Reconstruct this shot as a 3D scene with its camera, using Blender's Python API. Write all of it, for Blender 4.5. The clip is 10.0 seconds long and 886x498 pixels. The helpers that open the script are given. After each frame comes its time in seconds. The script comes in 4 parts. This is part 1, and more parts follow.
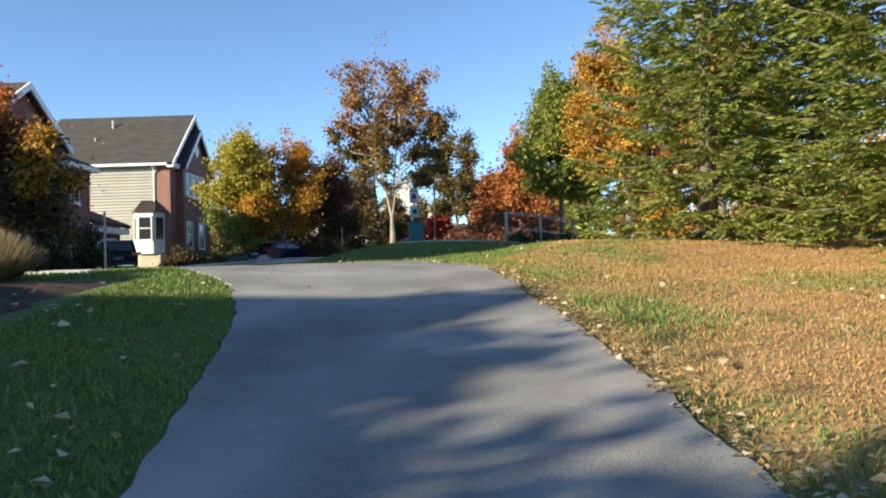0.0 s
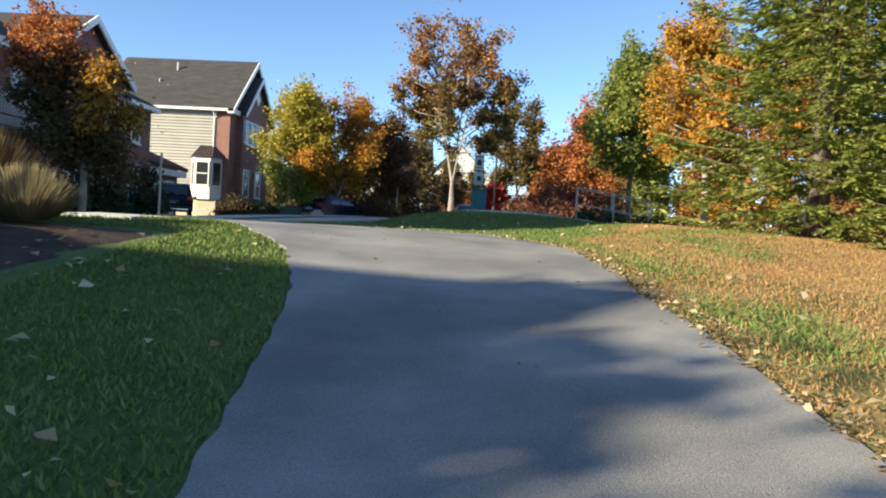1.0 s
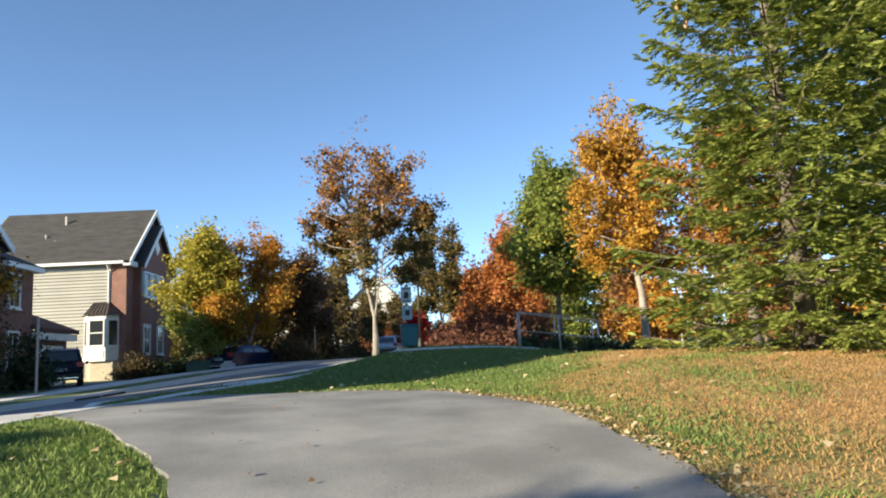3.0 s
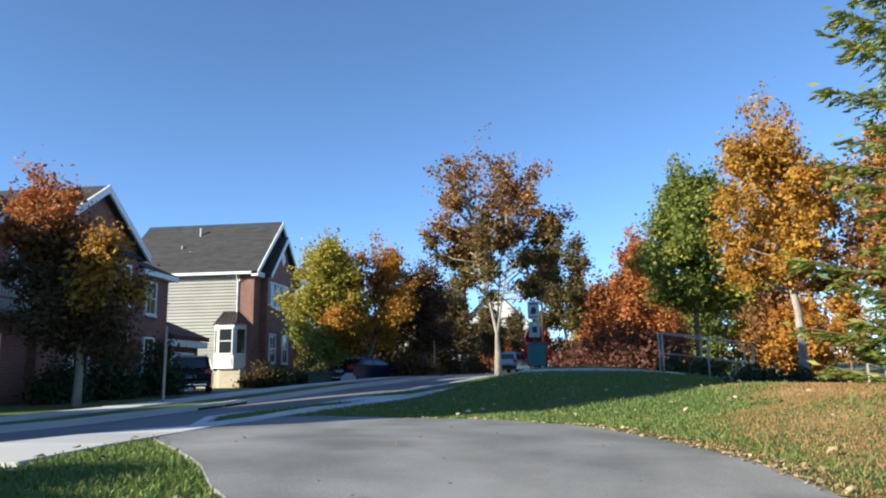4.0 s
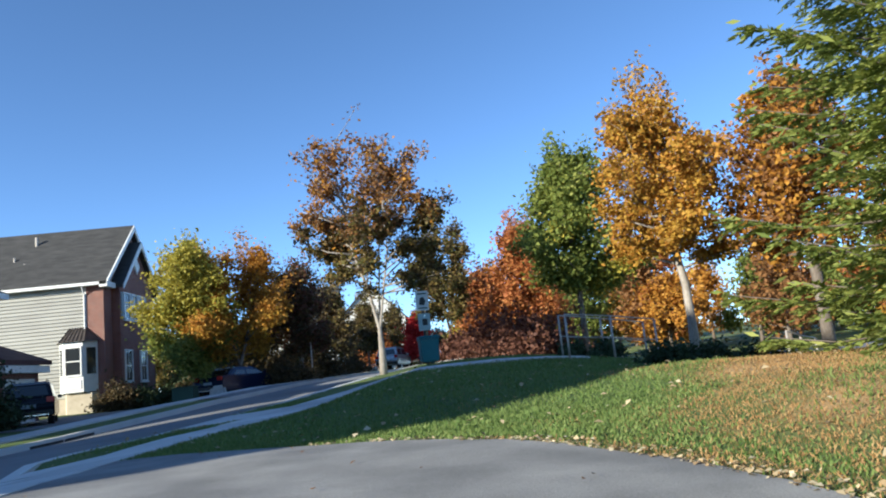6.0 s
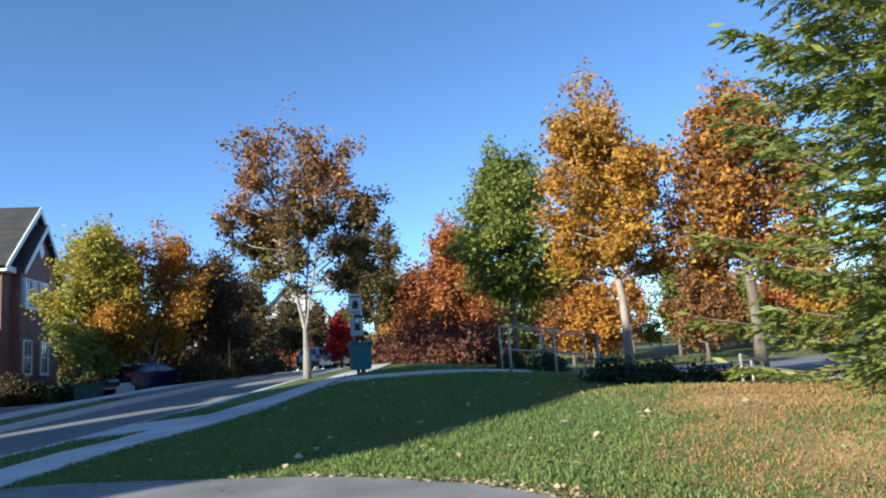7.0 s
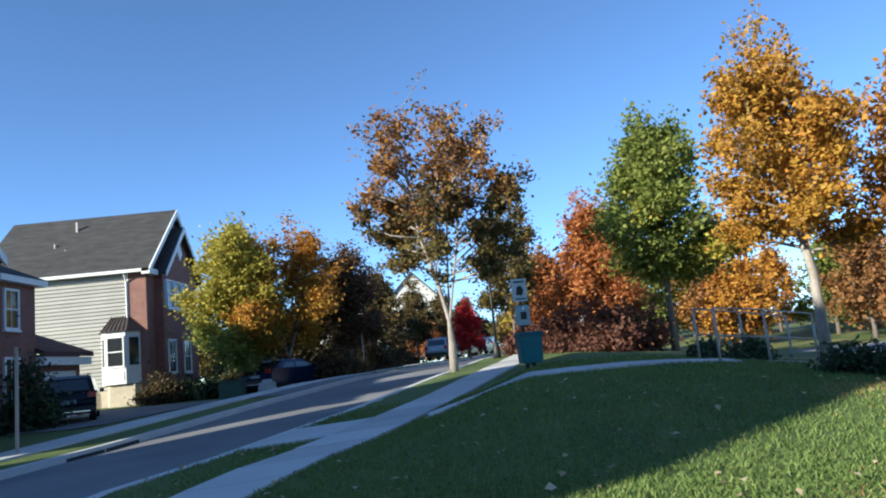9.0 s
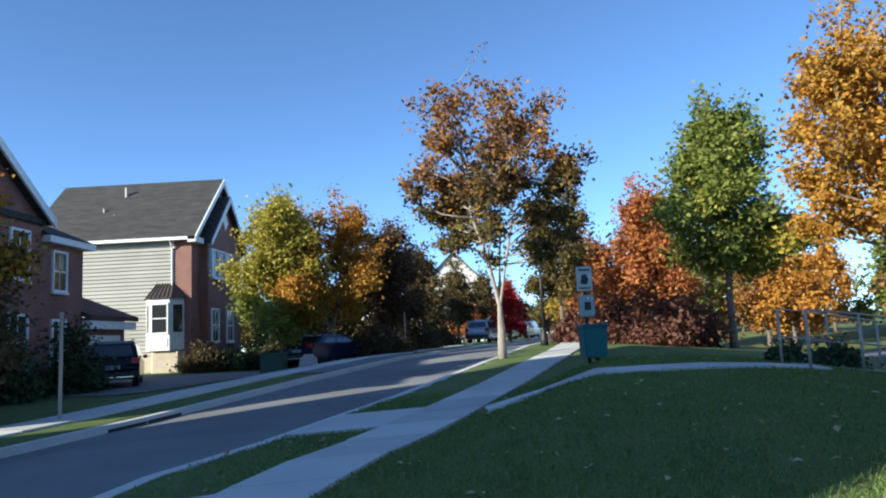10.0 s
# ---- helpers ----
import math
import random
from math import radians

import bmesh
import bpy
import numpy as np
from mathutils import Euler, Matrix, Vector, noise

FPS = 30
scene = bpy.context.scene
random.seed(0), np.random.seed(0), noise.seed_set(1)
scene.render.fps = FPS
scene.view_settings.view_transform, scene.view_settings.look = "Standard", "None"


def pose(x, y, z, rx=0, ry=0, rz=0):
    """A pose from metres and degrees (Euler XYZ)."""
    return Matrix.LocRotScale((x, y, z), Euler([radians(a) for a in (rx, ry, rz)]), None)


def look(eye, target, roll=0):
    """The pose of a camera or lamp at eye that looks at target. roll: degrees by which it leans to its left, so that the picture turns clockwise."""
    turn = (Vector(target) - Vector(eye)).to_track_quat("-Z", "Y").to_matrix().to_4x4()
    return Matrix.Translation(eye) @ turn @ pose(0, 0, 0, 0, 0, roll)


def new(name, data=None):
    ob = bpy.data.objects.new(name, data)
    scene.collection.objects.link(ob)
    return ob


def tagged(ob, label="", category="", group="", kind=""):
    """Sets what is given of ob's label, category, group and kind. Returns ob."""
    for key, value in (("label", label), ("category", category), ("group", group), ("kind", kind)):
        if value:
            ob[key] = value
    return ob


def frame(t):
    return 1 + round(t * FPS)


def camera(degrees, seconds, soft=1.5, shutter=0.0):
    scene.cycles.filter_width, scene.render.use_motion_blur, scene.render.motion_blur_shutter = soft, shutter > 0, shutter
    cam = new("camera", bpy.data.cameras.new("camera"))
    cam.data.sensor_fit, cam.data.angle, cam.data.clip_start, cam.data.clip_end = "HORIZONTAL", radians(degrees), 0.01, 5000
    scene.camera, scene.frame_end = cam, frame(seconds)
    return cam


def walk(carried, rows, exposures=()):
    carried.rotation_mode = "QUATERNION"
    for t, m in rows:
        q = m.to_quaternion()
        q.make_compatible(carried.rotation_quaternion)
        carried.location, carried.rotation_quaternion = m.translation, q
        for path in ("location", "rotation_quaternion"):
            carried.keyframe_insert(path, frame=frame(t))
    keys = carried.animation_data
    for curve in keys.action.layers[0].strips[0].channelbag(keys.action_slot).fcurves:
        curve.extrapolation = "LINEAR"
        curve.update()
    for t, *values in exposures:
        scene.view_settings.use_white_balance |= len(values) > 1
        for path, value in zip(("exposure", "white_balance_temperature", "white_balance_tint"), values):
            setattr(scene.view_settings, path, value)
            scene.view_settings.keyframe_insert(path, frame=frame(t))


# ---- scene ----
cam = camera(62.7, 10.0, soft=2.0)
PATH = [
    (0, (0.034, 0.316, 1.175), (0.023, 2.316, 1.222), -1.7),
    (0.5, (-0.155, 0.945, 1.244), (-0.092, 2.943, 1.292), 3.0),
    (1, (-0.357, 1.469, 1.277), (-0.5, 3.464, 1.23), 3.2),
    (1.5, (-0.518, 1.999, 1.384), (-0.673, 3.991, 1.308), -1.2),
    (2, (-0.586, 2.582, 1.532), (-0.46, 4.577, 1.61), -5.5),
    (2.2, (-0.63, 2.787, 1.558), (-0.495, 4.776, 1.722), -5.1),
    (3.5, (-0.903, 4.185, 1.711), (-0.912, 6.16, 2.029), -0.1),
    (4, (-1.056, 4.877, 1.775), (-1.29, 6.832, 2.125), -0.9),
    (4.5, (-1.194, 5.337, 1.847), (-1.368, 7.295, 2.216), -4.3),
    (5, (-1.271, 5.768, 1.85), (-1.277, 7.743, 2.167), -6.1),
    (6.5, (-1.506, 7.27, 2.006), (-1.303, 9.235, 2.322), -5.0),
    (7, (-1.62, 7.748, 2.124), (-1.298, 9.698, 2.426), -4.0),
    (7.5, (-1.771, 8.354, 2.171), (-1.552, 10.323, 2.45), -4.2),
    (8, (-2.063, 8.795, 2.236), (-2.048, 10.786, 2.422), -2.9),
    (8.5, (-2.328, 9.221, 2.315), (-2.435, 11.205, 2.548), -2.6),
    (9, (-2.605, 9.522, 2.319), (-2.582, 11.5, 2.612), -5.6),
    (9.5, (-2.822, 9.987, 2.336), (-2.672, 11.96, 2.625), -5.6),
    (10, (-3.001, 10.333, 2.489), (-3.09, 12.316, 2.735), -2.6),
]
walk(cam, [(t, look(eye, target, roll)) for t, eye, target, roll in PATH], exposures=[(0.0, 1.2, 6400, 3), (1.0, 1.25, 6500, 3), (2.0, 1.3, 6900, 3), (3.5, 1.1, 6100, 3), (4.5, 1.0, 5600, 3), (10.0, 1.0, 5500, 3)])

# ---- world, sun ----
world = bpy.data.worlds.new("sky")
scene.world = world
world.use_nodes = True
wn = world.node_tree.nodes
sky = wn.new("ShaderNodeTexSky")
sky.sky_type = "NISHITA"
sky.sun_disc = False
SUN_EL, SUN_AZ = 20.0, 235.0
sky.sun_elevation, sky.sun_rotation = radians(SUN_EL), radians(SUN_AZ)
sky.air_density, sky.dust_density, sky.ozone_density = 0.55, 0.0, 2.0
wn["Background"].inputs["Strength"].default_value = 0.125
world.node_tree.links.new(sky.outputs[0], wn["Background"].inputs["Color"])
sun = new("sun", bpy.data.lights.new("sun", "SUN"))
sun.data.energy, sun.data.angle, sun.data.color = 4.9, radians(0.6), (1.0, 0.84, 0.62)
sdir = Vector((math.sin(radians(SUN_AZ)) * math.cos(radians(SUN_EL)), math.cos(radians(SUN_AZ)) * math.cos(radians(SUN_EL)), math.sin(radians(SUN_EL))))
sun.matrix_world = look(sdir * 50, (0, 0, 0))


# ---- materials ----
def material(name, ramp, scale=4.0, rough=0.85, fine=60.0, bump=0.3, metal=0.0, dist=0.02, island=0.0, stretch=(1, 1, 1), rand=0.0, spec=0.3, span=(0.3, 0.7)):
    """Two scales of noise through a colour ramp, with a fine relief."""
    m = bpy.data.materials.new(name)
    m.use_nodes = True
    nt = m.node_tree
    n, l = nt.nodes, nt.links
    b = n["Principled BSDF"]
    b.inputs["Roughness"].default_value, b.inputs["Metallic"].default_value = rough, metal
    b.inputs["Specular IOR Level"].default_value = spec
    tc = n.new("ShaderNodeTexCoord")
    mp = n.new("ShaderNodeMapping")
    mp.inputs["Scale"].default_value = stretch
    l.new(tc.outputs["Object"], mp.inputs[0])
    a = n.new("ShaderNodeTexNoise")
    a.inputs["Scale"].default_value, a.inputs["Detail"].default_value = scale, 5
    f = n.new("ShaderNodeTexNoise")
    f.inputs["Scale"].default_value, f.inputs["Detail"].default_value = fine, 3
    l.new(mp.outputs[0], a.inputs[0])
    l.new(mp.outputs[0], f.inputs[0])
    mix = n.new("ShaderNodeMath")
    mix.operation = "MULTIPLY_ADD"
    mix.inputs[1].default_value = 0.45
    l.new(f.outputs[0], mix.inputs[0])
    sc = n.new("ShaderNodeMath")
    sc.operation = "MULTIPLY"
    sc.inputs[1].default_value = 0.55
    l.new(a.outputs[0], sc.inputs[0])
    l.new(sc.outputs[0], mix.inputs[2])
    last = mix
    if island or rand:
        src = n.new("ShaderNodeNewGeometry").outputs["Random Per Island"] if island else n.new("ShaderNodeObjectInfo").outputs["Random"]
        k = n.new("ShaderNodeMix")
        k.inputs[0].default_value = island or rand
        l.new(mix.outputs[0], k.inputs[2])
        l.new(src, k.inputs[3])
        last = k
    cr = n.new("ShaderNodeValToRGB")
    lo, hi = (0.02, 0.98) if island else span
    cr.color_ramp.elements[0].position, cr.color_ramp.elements[1].position = lo, hi
    for i, c in enumerate(ramp):
        e = cr.color_ramp.elements[0] if i == 0 else cr.color_ramp.elements[-1] if i == len(ramp) - 1 else cr.color_ramp.elements.new(lo + (hi - lo) * i / (len(ramp) - 1))
        e.color = (*c, 1)
    l.new(last.outputs[0], cr.inputs[0])
    l.new(cr.outputs[0], b.inputs["Base Color"])
    if bump:
        bp = n.new("ShaderNodeBump")
        bp.inputs["Strength"].default_value, bp.inputs["Distance"].default_value = bump, dist
        l.new(mix.outputs[0], bp.inputs["Height"])
        l.new(bp.outputs[0], b.inputs["Normal"])
    return m


def leafy(name, ramp, thin=0.35):
    """Leaf surfaces: a colour of its own for each leaf, and light that passes through."""
    m = material(name, ramp, scale=0.5, fine=2.0, rough=0.6, bump=0, island=0.55, spec=0.2)
    n, l = m.node_tree.nodes, m.node_tree.links
    b, out = n["Principled BSDF"], n["Material Output"]
    t = n.new("ShaderNodeBsdfTranslucent")
    l.new(b.inputs["Base Color"].links[0].from_socket, t.inputs[0])
    k = n.new("ShaderNodeMixShader")
    k.inputs[0].default_value = thin
    l.new(b.outputs[0], k.inputs[1])
    l.new(t.outputs[0], k.inputs[2])
    l.new(k.outputs[0], out.inputs[0])
    return m


def plain(name, c, rough=0.5, metal=0.0, spec=0.4):
    d = [max(0, v * 0.85) for v in c]
    return material(name, [d, c, [min(1, v * 1.1) for v in c]], scale=3, rough=rough, fine=40, bump=0.05, metal=metal, spec=spec)


def brickwork(name, c1, c2, mortar, axis):
    m = bpy.data.materials.new(name)
    m.use_nodes = True
    n, l = m.node_tree.nodes, m.node_tree.links
    b = n["Principled BSDF"]
    b.inputs["Roughness"].default_value = 0.9
    tc = n.new("ShaderNodeTexCoord")
    sp = n.new("ShaderNodeSeparateXYZ")
    cb = n.new("ShaderNodeCombineXYZ")
    l.new(tc.outputs["Object"], sp.inputs[0])
    l.new(sp.outputs[axis], cb.inputs[0])
    l.new(sp.outputs[2], cb.inputs[1])
    t = n.new("ShaderNodeTexBrick")
    t.inputs["Scale"].default_value = 1.0
    t.inputs["Brick Width"].default_value, t.inputs["Row Height"].default_value, t.inputs["Mortar Size"].default_value = 0.21, 0.075, 0.006
    t.inputs["Color1"].default_value, t.inputs["Color2"].default_value, t.inputs["Mortar"].default_value = (*c1, 1), (*c2, 1), (*mortar, 1)
    l.new(cb.outputs[0], t.inputs[0])
    no = n.new("ShaderNodeTexNoise")
    no.inputs["Scale"].default_value, no.inputs["Detail"].default_value = 1.3, 6
    l.new(tc.outputs["Object"], no.inputs[0])
    hs = n.new("ShaderNodeHueSaturation")
    mr = n.new("ShaderNodeMapRange")
    mr.inputs[3].default_value, mr.inputs[4].default_value = 0.65, 1.35
    l.new(no.outputs[0], mr.inputs[0])
    l.new(mr.outputs[0], hs.inputs["Value"])
    l.new(t.outputs[0], hs.inputs["Color"])
    l.new(hs.outputs[0], b.inputs["Base Color"])
    bp = n.new("ShaderNodeBump")
    bp.invert = True
    bp.inputs["Strength"].default_value, bp.inputs["Distance"].default_value = 0.6, 0.01
    l.new(t.outputs["Fac"], bp.inputs["Height"])
    l.new(bp.outputs[0], b.inputs["Normal"])
    return m


M_ASPHALT = material("path_asphalt", [(0.17, 0.168, 0.165), (0.25, 0.246, 0.24), (0.35, 0.343, 0.33)], scale=0.9, fine=130, rough=0.92, bump=1.0, dist=0.01, span=(0.4, 0.6))
M_ROAD = material("road_asphalt", [(0.15, 0.152, 0.156), (0.205, 0.206, 0.21), (0.26, 0.26, 0.26)], scale=0.35, fine=60, rough=0.92, bump=0.4, dist=0.006, span=(0.38, 0.62))
M_CONCRETE = material("concrete", [(0.46, 0.45, 0.43), (0.56, 0.55, 0.525), (0.66, 0.65, 0.62)], scale=1.2, fine=50, bump=0.25, dist=0.005, rand=0.35)
M_BARK = material("bark", [(0.09, 0.07, 0.055), (0.17, 0.14, 0.115), (0.27, 0.235, 0.2)], scale=5, fine=30, bump=0.8, stretch=(1, 1, 0.25), dist=0.03)
M_PALEBARK = material("pale_bark", [(0.2, 0.17, 0.14), (0.34, 0.3, 0.26), (0.48, 0.44, 0.39)], scale=4, fine=26, bump=0.6, stretch=(1, 1, 0.3), dist=0.02)
M_MULCH = material("mulch", [(0.025, 0.017, 0.012), (0.06, 0.04, 0.03), (0.11, 0.075, 0.055)], scale=5, fine=45, bump=1.0, dist=0.05)
M_SIDING = material("vinyl_siding", [(0.31, 0.3, 0.27), (0.36, 0.35, 0.315), (0.41, 0.4, 0.36)], scale=0.8, fine=25, rough=0.55, bump=0.05, rand=0.25)
M_WHITE = plain("white_paint", (0.78, 0.78, 0.76), 0.5)
M_GLASS = plain("window_glass", (0.03, 0.035, 0.04), 0.06, spec=0.9)
M_SHINGLE = material("roof_shingle", [(0.03, 0.029, 0.029), (0.055, 0.053, 0.051), (0.085, 0.081, 0.078)], scale=1.2, fine=18, bump=0.7, dist=0.03, stretch=(1, 3, 3))
M_DARKROOF = material("bay_roof_metal", [(0.05, 0.042, 0.038), (0.085, 0.07, 0.062), (0.12, 0.1, 0.09)], scale=2, fine=20, rough=0.5, bump=0.1)
M_BRICK_X = brickwork("brick_street_side", (0.26, 0.09, 0.06), (0.18, 0.06, 0.045), (0.36, 0.32, 0.28), 1)
M_BRICK_Y = brickwork("brick_yard_side", (0.26, 0.09, 0.06), (0.18, 0.06, 0.045), (0.36, 0.32, 0.28), 0)
M_REDROOF = material("dark_red_shingle", [(0.06, 0.03, 0.028), (0.1, 0.05, 0.045), (0.15, 0.075, 0.065)], scale=1.5, fine=20, bump=0.6)
M_STONE = material("tan_parged_foundation", [(0.4, 0.34, 0.25), (0.5, 0.43, 0.33), (0.58, 0.51, 0.4)], scale=2.5, fine=20, bump=0.5)
M_BIN = plain("teal_green_plastic", (0.015, 0.13, 0.15), 0.45)
M_BINLID = plain("teal_green_lid", (0.012, 0.1, 0.12), 0.4)
M_STEEL = plain("galvanised_steel", (0.42, 0.38, 0.34), 0.55, 0.35)
M_DARKMETAL = plain("black_painted_metal", (0.02, 0.022, 0.022), 0.5)
M_CARBLACK = plain("black_car_paint", (0.012, 0.012, 0.018), 0.18, 0.3)
M_CARBLUE = plain("dark_blue_car_paint", (0.012, 0.022, 0.06), 0.18, 0.3)
M_CARSILVER = plain("silver_car_paint", (0.4, 0.42, 0.44), 0.25, 0.5)
M_TYRE = plain("tyre_rubber", (0.015, 0.015, 0.015), 0.9)
M_REDLAMP = plain("red_lamp", (0.4, 0.015, 0.012), 0.25)
M_CHROME = plain("chrome", (0.6, 0.6, 0.6), 0.2, 1.0)
M_SHUTTER = plain("grey_blue_shutter", (0.3, 0.36, 0.4), 0.6)
M_ROCK = material("pale_rock", [(0.3, 0.29, 0.27), (0.42, 0.4, 0.37), (0.54, 0.52, 0.48)], scale=4, fine=30, bump=0.7)
M_UTIL = plain("utility_green", (0.05, 0.09, 0.06), 0.6)
M_DISPENSER = plain("pale_dispenser_enamel", (0.3, 0.4, 0.4), 0.4)
# white panel with the dimness of its shaded spot put into the colour
M_NOTICE = plain("shade_greyed_notice_white", (0.5, 0.52, 0.5), 0.5)
M_CONE = material("spruce_cone", [(0.36, 0.2, 0.11), (0.5, 0.3, 0.18), (0.6, 0.4, 0.26)], scale=30, fine=90, bump=0.8)
M_SPRUCE = leafy("spruce_needles", [(0.085, 0.12, 0.032), (0.19, 0.24, 0.055), (0.34, 0.37, 0.09), (0.5, 0.48, 0.16)], 0.4)
L_AMBER = leafy("amber_leaves", [(0.17, 0.09, 0.02), (0.36, 0.2, 0.03), (0.52, 0.31, 0.045), (0.62, 0.42, 0.09)])
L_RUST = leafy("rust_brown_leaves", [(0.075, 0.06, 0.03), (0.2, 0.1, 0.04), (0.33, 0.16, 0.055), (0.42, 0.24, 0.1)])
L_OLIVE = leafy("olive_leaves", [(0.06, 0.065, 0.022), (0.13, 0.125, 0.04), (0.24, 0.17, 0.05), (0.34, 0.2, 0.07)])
L_GREEN = leafy("green_leaves", [(0.08, 0.11, 0.025), (0.15, 0.19, 0.04), (0.25, 0.28, 0.06), (0.38, 0.36, 0.1)])
L_YELLOW = leafy("yellow_green_leaves", [(0.17, 0.165, 0.03), (0.33, 0.3, 0.05), (0.48, 0.4, 0.06), (0.6, 0.48, 0.09)])
L_ORANGE = leafy("orange_leaves", [(0.22, 0.09, 0.02), (0.42, 0.19, 0.03), (0.55, 0.28, 0.045), (0.62, 0.38, 0.08)])
L_RED = leafy("red_orange_leaves", [(0.19, 0.06, 0.03), (0.38, 0.13, 0.045), (0.48, 0.2, 0.06), (0.55, 0.29, 0.1)])
L_CRIMSON = leafy("crimson_leaves", [(0.25, 0.015, 0.015), (0.5, 0.03, 0.03), (0.6, 0.08, 0.06)])
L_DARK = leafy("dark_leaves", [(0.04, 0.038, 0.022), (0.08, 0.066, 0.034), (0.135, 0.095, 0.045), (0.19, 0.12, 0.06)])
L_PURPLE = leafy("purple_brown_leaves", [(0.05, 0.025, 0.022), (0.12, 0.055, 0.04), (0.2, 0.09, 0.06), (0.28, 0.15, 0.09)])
L_EVERGREEN = leafy("evergreen_leaves", [(0.03, 0.045, 0.022), (0.05, 0.072, 0.032), (0.085, 0.11, 0.05)], 0.15)
L_STRAW = leafy("straw_grass", [(0.16, 0.13, 0.07), (0.3, 0.25, 0.14), (0.42, 0.36, 0.22)])
L_FALLEN = leafy("fallen_leaves", [(0.24, 0.15, 0.07), (0.42, 0.3, 0.16), (0.55, 0.45, 0.28), (0.6, 0.55, 0.42)], 0.1)


# ---- small mesh kit ----
class Geo:
    def __init__(self):
        self.v, self.f = [], []

    def add(self, verts, faces):
        o = len(self.v)
        self.v += [tuple(p) for p in verts]
        self.f += [tuple(i + o for i in f) for f in faces]
        return self

    def box(self, a, b, taper=1.0):
        (x0, y0, z0), (x1, y1, z1) = a, b
        cx, cy = (x0 + x1) / 2, (y0 + y1) / 2
        t = lambda x, y: (cx + (x - cx) * taper, cy + (y - cy) * taper)
        lo = [(x0, y0), (x1, y0), (x1, y1), (x0, y1)]
        return self.add([(x, y, z0) for x, y in lo] + [(*t(x, y), z1) for x, y in lo],
                        [(3, 2, 1, 0), (4, 5, 6, 7), (0, 1, 5, 4), (1, 2, 6, 5), (2, 3, 7, 6), (3, 0, 4, 7)])

    def prism(self, poly, axis, a, b):
        """A flat outline (pairs) drawn out along an axis from a to b."""
        def at(p, d):
            q = list(p)
            q.insert(axis, d)
            return q
        n = len(poly)
        return self.add([at(p, a) for p in poly] + [at(p, b) for p in poly],
                        [tuple(range(n)), tuple(range(2 * n - 1, n - 1, -1))] + [(i, i + n, (i + 1) % n + n, (i + 1) % n) for i in range(n)])

    def tube(self, pts, radii, sides=7):
        o = len(self.v)
        pts = [Vector(p) for p in pts]
        for i, p in enumerate(pts):
            d = (pts[min(i + 1, len(pts) - 1)] - pts[max(i - 1, 0)]).normalized()
            u = d.cross(Vector((0.31, 0.95, 0.11))).normalized()
            w = d.cross(u)
            for k in range(sides):
                a = 2 * math.pi * k / sides
                self.v.append(tuple(p + (u * math.cos(a) + w * math.sin(a)) * radii[i]))
        for i in range(len(pts) - 1):
            for k in range(sides):
                self.f.append((o + i * sides + k, o + i * sides + (k + 1) % sides, o + (i + 1) * sides + (k + 1) % sides, o + (i + 1) * sides + k))
        self.f.append(tuple(o + k for k in range(sides))[::-1])
        self.f.append(tuple(o + (len(pts) - 1) * sides + k for k in range(sides)))
        return self

    def mesh(self, name, mat, smooth=False, bevel=0.0):
        me = bpy.data.meshes.new(name)
        me.from_pydata(self.v, [], self.f)
        if bevel or not smooth:
            bm = bmesh.new()
            bm.from_mesh(me)
            bmesh.ops.recalc_face_normals(bm, faces=bm.faces)
            if bevel:
                bmesh.ops.bevel(bm, geom=bm.edges[:], offset=bevel, segments=2, affect="EDGES", clamp_overlap=True)
            bm.to_mesh(me)
            bm.free()
        if smooth:
            me.shade_smooth()
        me.materials.append(mat)
        return me


def part(name, geo, mat, parent, label="", smooth=False, bevel=0.0):
    ob = new(name, geo.mesh(name, mat, smooth, bevel) if isinstance(geo, Geo) else geo)
    ob.parent = parent
    return tagged(ob, label)


def thing(name, label, category, place=(0, 0, 0), turn=0, group="", kind=""):
    ob = new(name)
    ob.matrix_basis = pose(*place, 0, 0, turn)
    return tagged(ob, label, category, group, kind)


def quads(name, c, u, w, mat, fold=None):
    """One mesh of many four-cornered leaves: centres c, half-axes u and w."""
    n = len(c)
    v = np.empty((n, 4, 3))
    v[:, 0], v[:, 1], v[:, 2], v[:, 3] = c - u, c + w, c + u, c - w
    if fold is not None:
        v[:, 1] += fold
        v[:, 3] += fold
    me = bpy.data.meshes.new(name)
    me.vertices.add(n * 4)
    me.vertices.foreach_set("co", v.ravel())
    me.loops.add(n * 4)
    me.loops.foreach_set("vertex_index", np.arange(n * 4, dtype=np.int32))
    me.polygons.add(n)
    me.polygons.foreach_set("loop_start", np.arange(0, n * 4, 4, dtype=np.int32))
    me.update(calc_edges=True)
    me.validate()
    me.materials.append(mat)
    return me


def unit(a):
    return a / (np.linalg.norm(a, axis=1, keepdims=True) + 1e-9)


# ---- the lie of the land ----
def smooth(a, b, x):
    t = min(1.0, max(0.0, (x - a) / (b - a)))
    return t * t * (3 - 2 * t)


def kerb_x(y):
    """The road's kerb on the park side."""
    if y > 33:
        return -2.5 + 0.2 * (y - 33)
    if y > 18:
        return -5.95 + 0.265 * (y - 20)
    return -6.48 - 0.06 * (18 - y) - 0.5 * max(0.0, 14 - y)


ROAD_W = 5.2
ROAD_PROFILE = [(-40, -1.5), (0, 0.5), (10, 0.98), (15, 1.02), (20, 1.1), (25, 1.3), (32, 1.68), (40, 1.95), (60, 2.15), (200, 3.2)]


def profile(rows, y):
    for (y0, a), (y1, b) in zip(rows, rows[1:]):
        if y <= y1:
            break
    return a + (b - a) * (y - y0) / (y1 - y0)


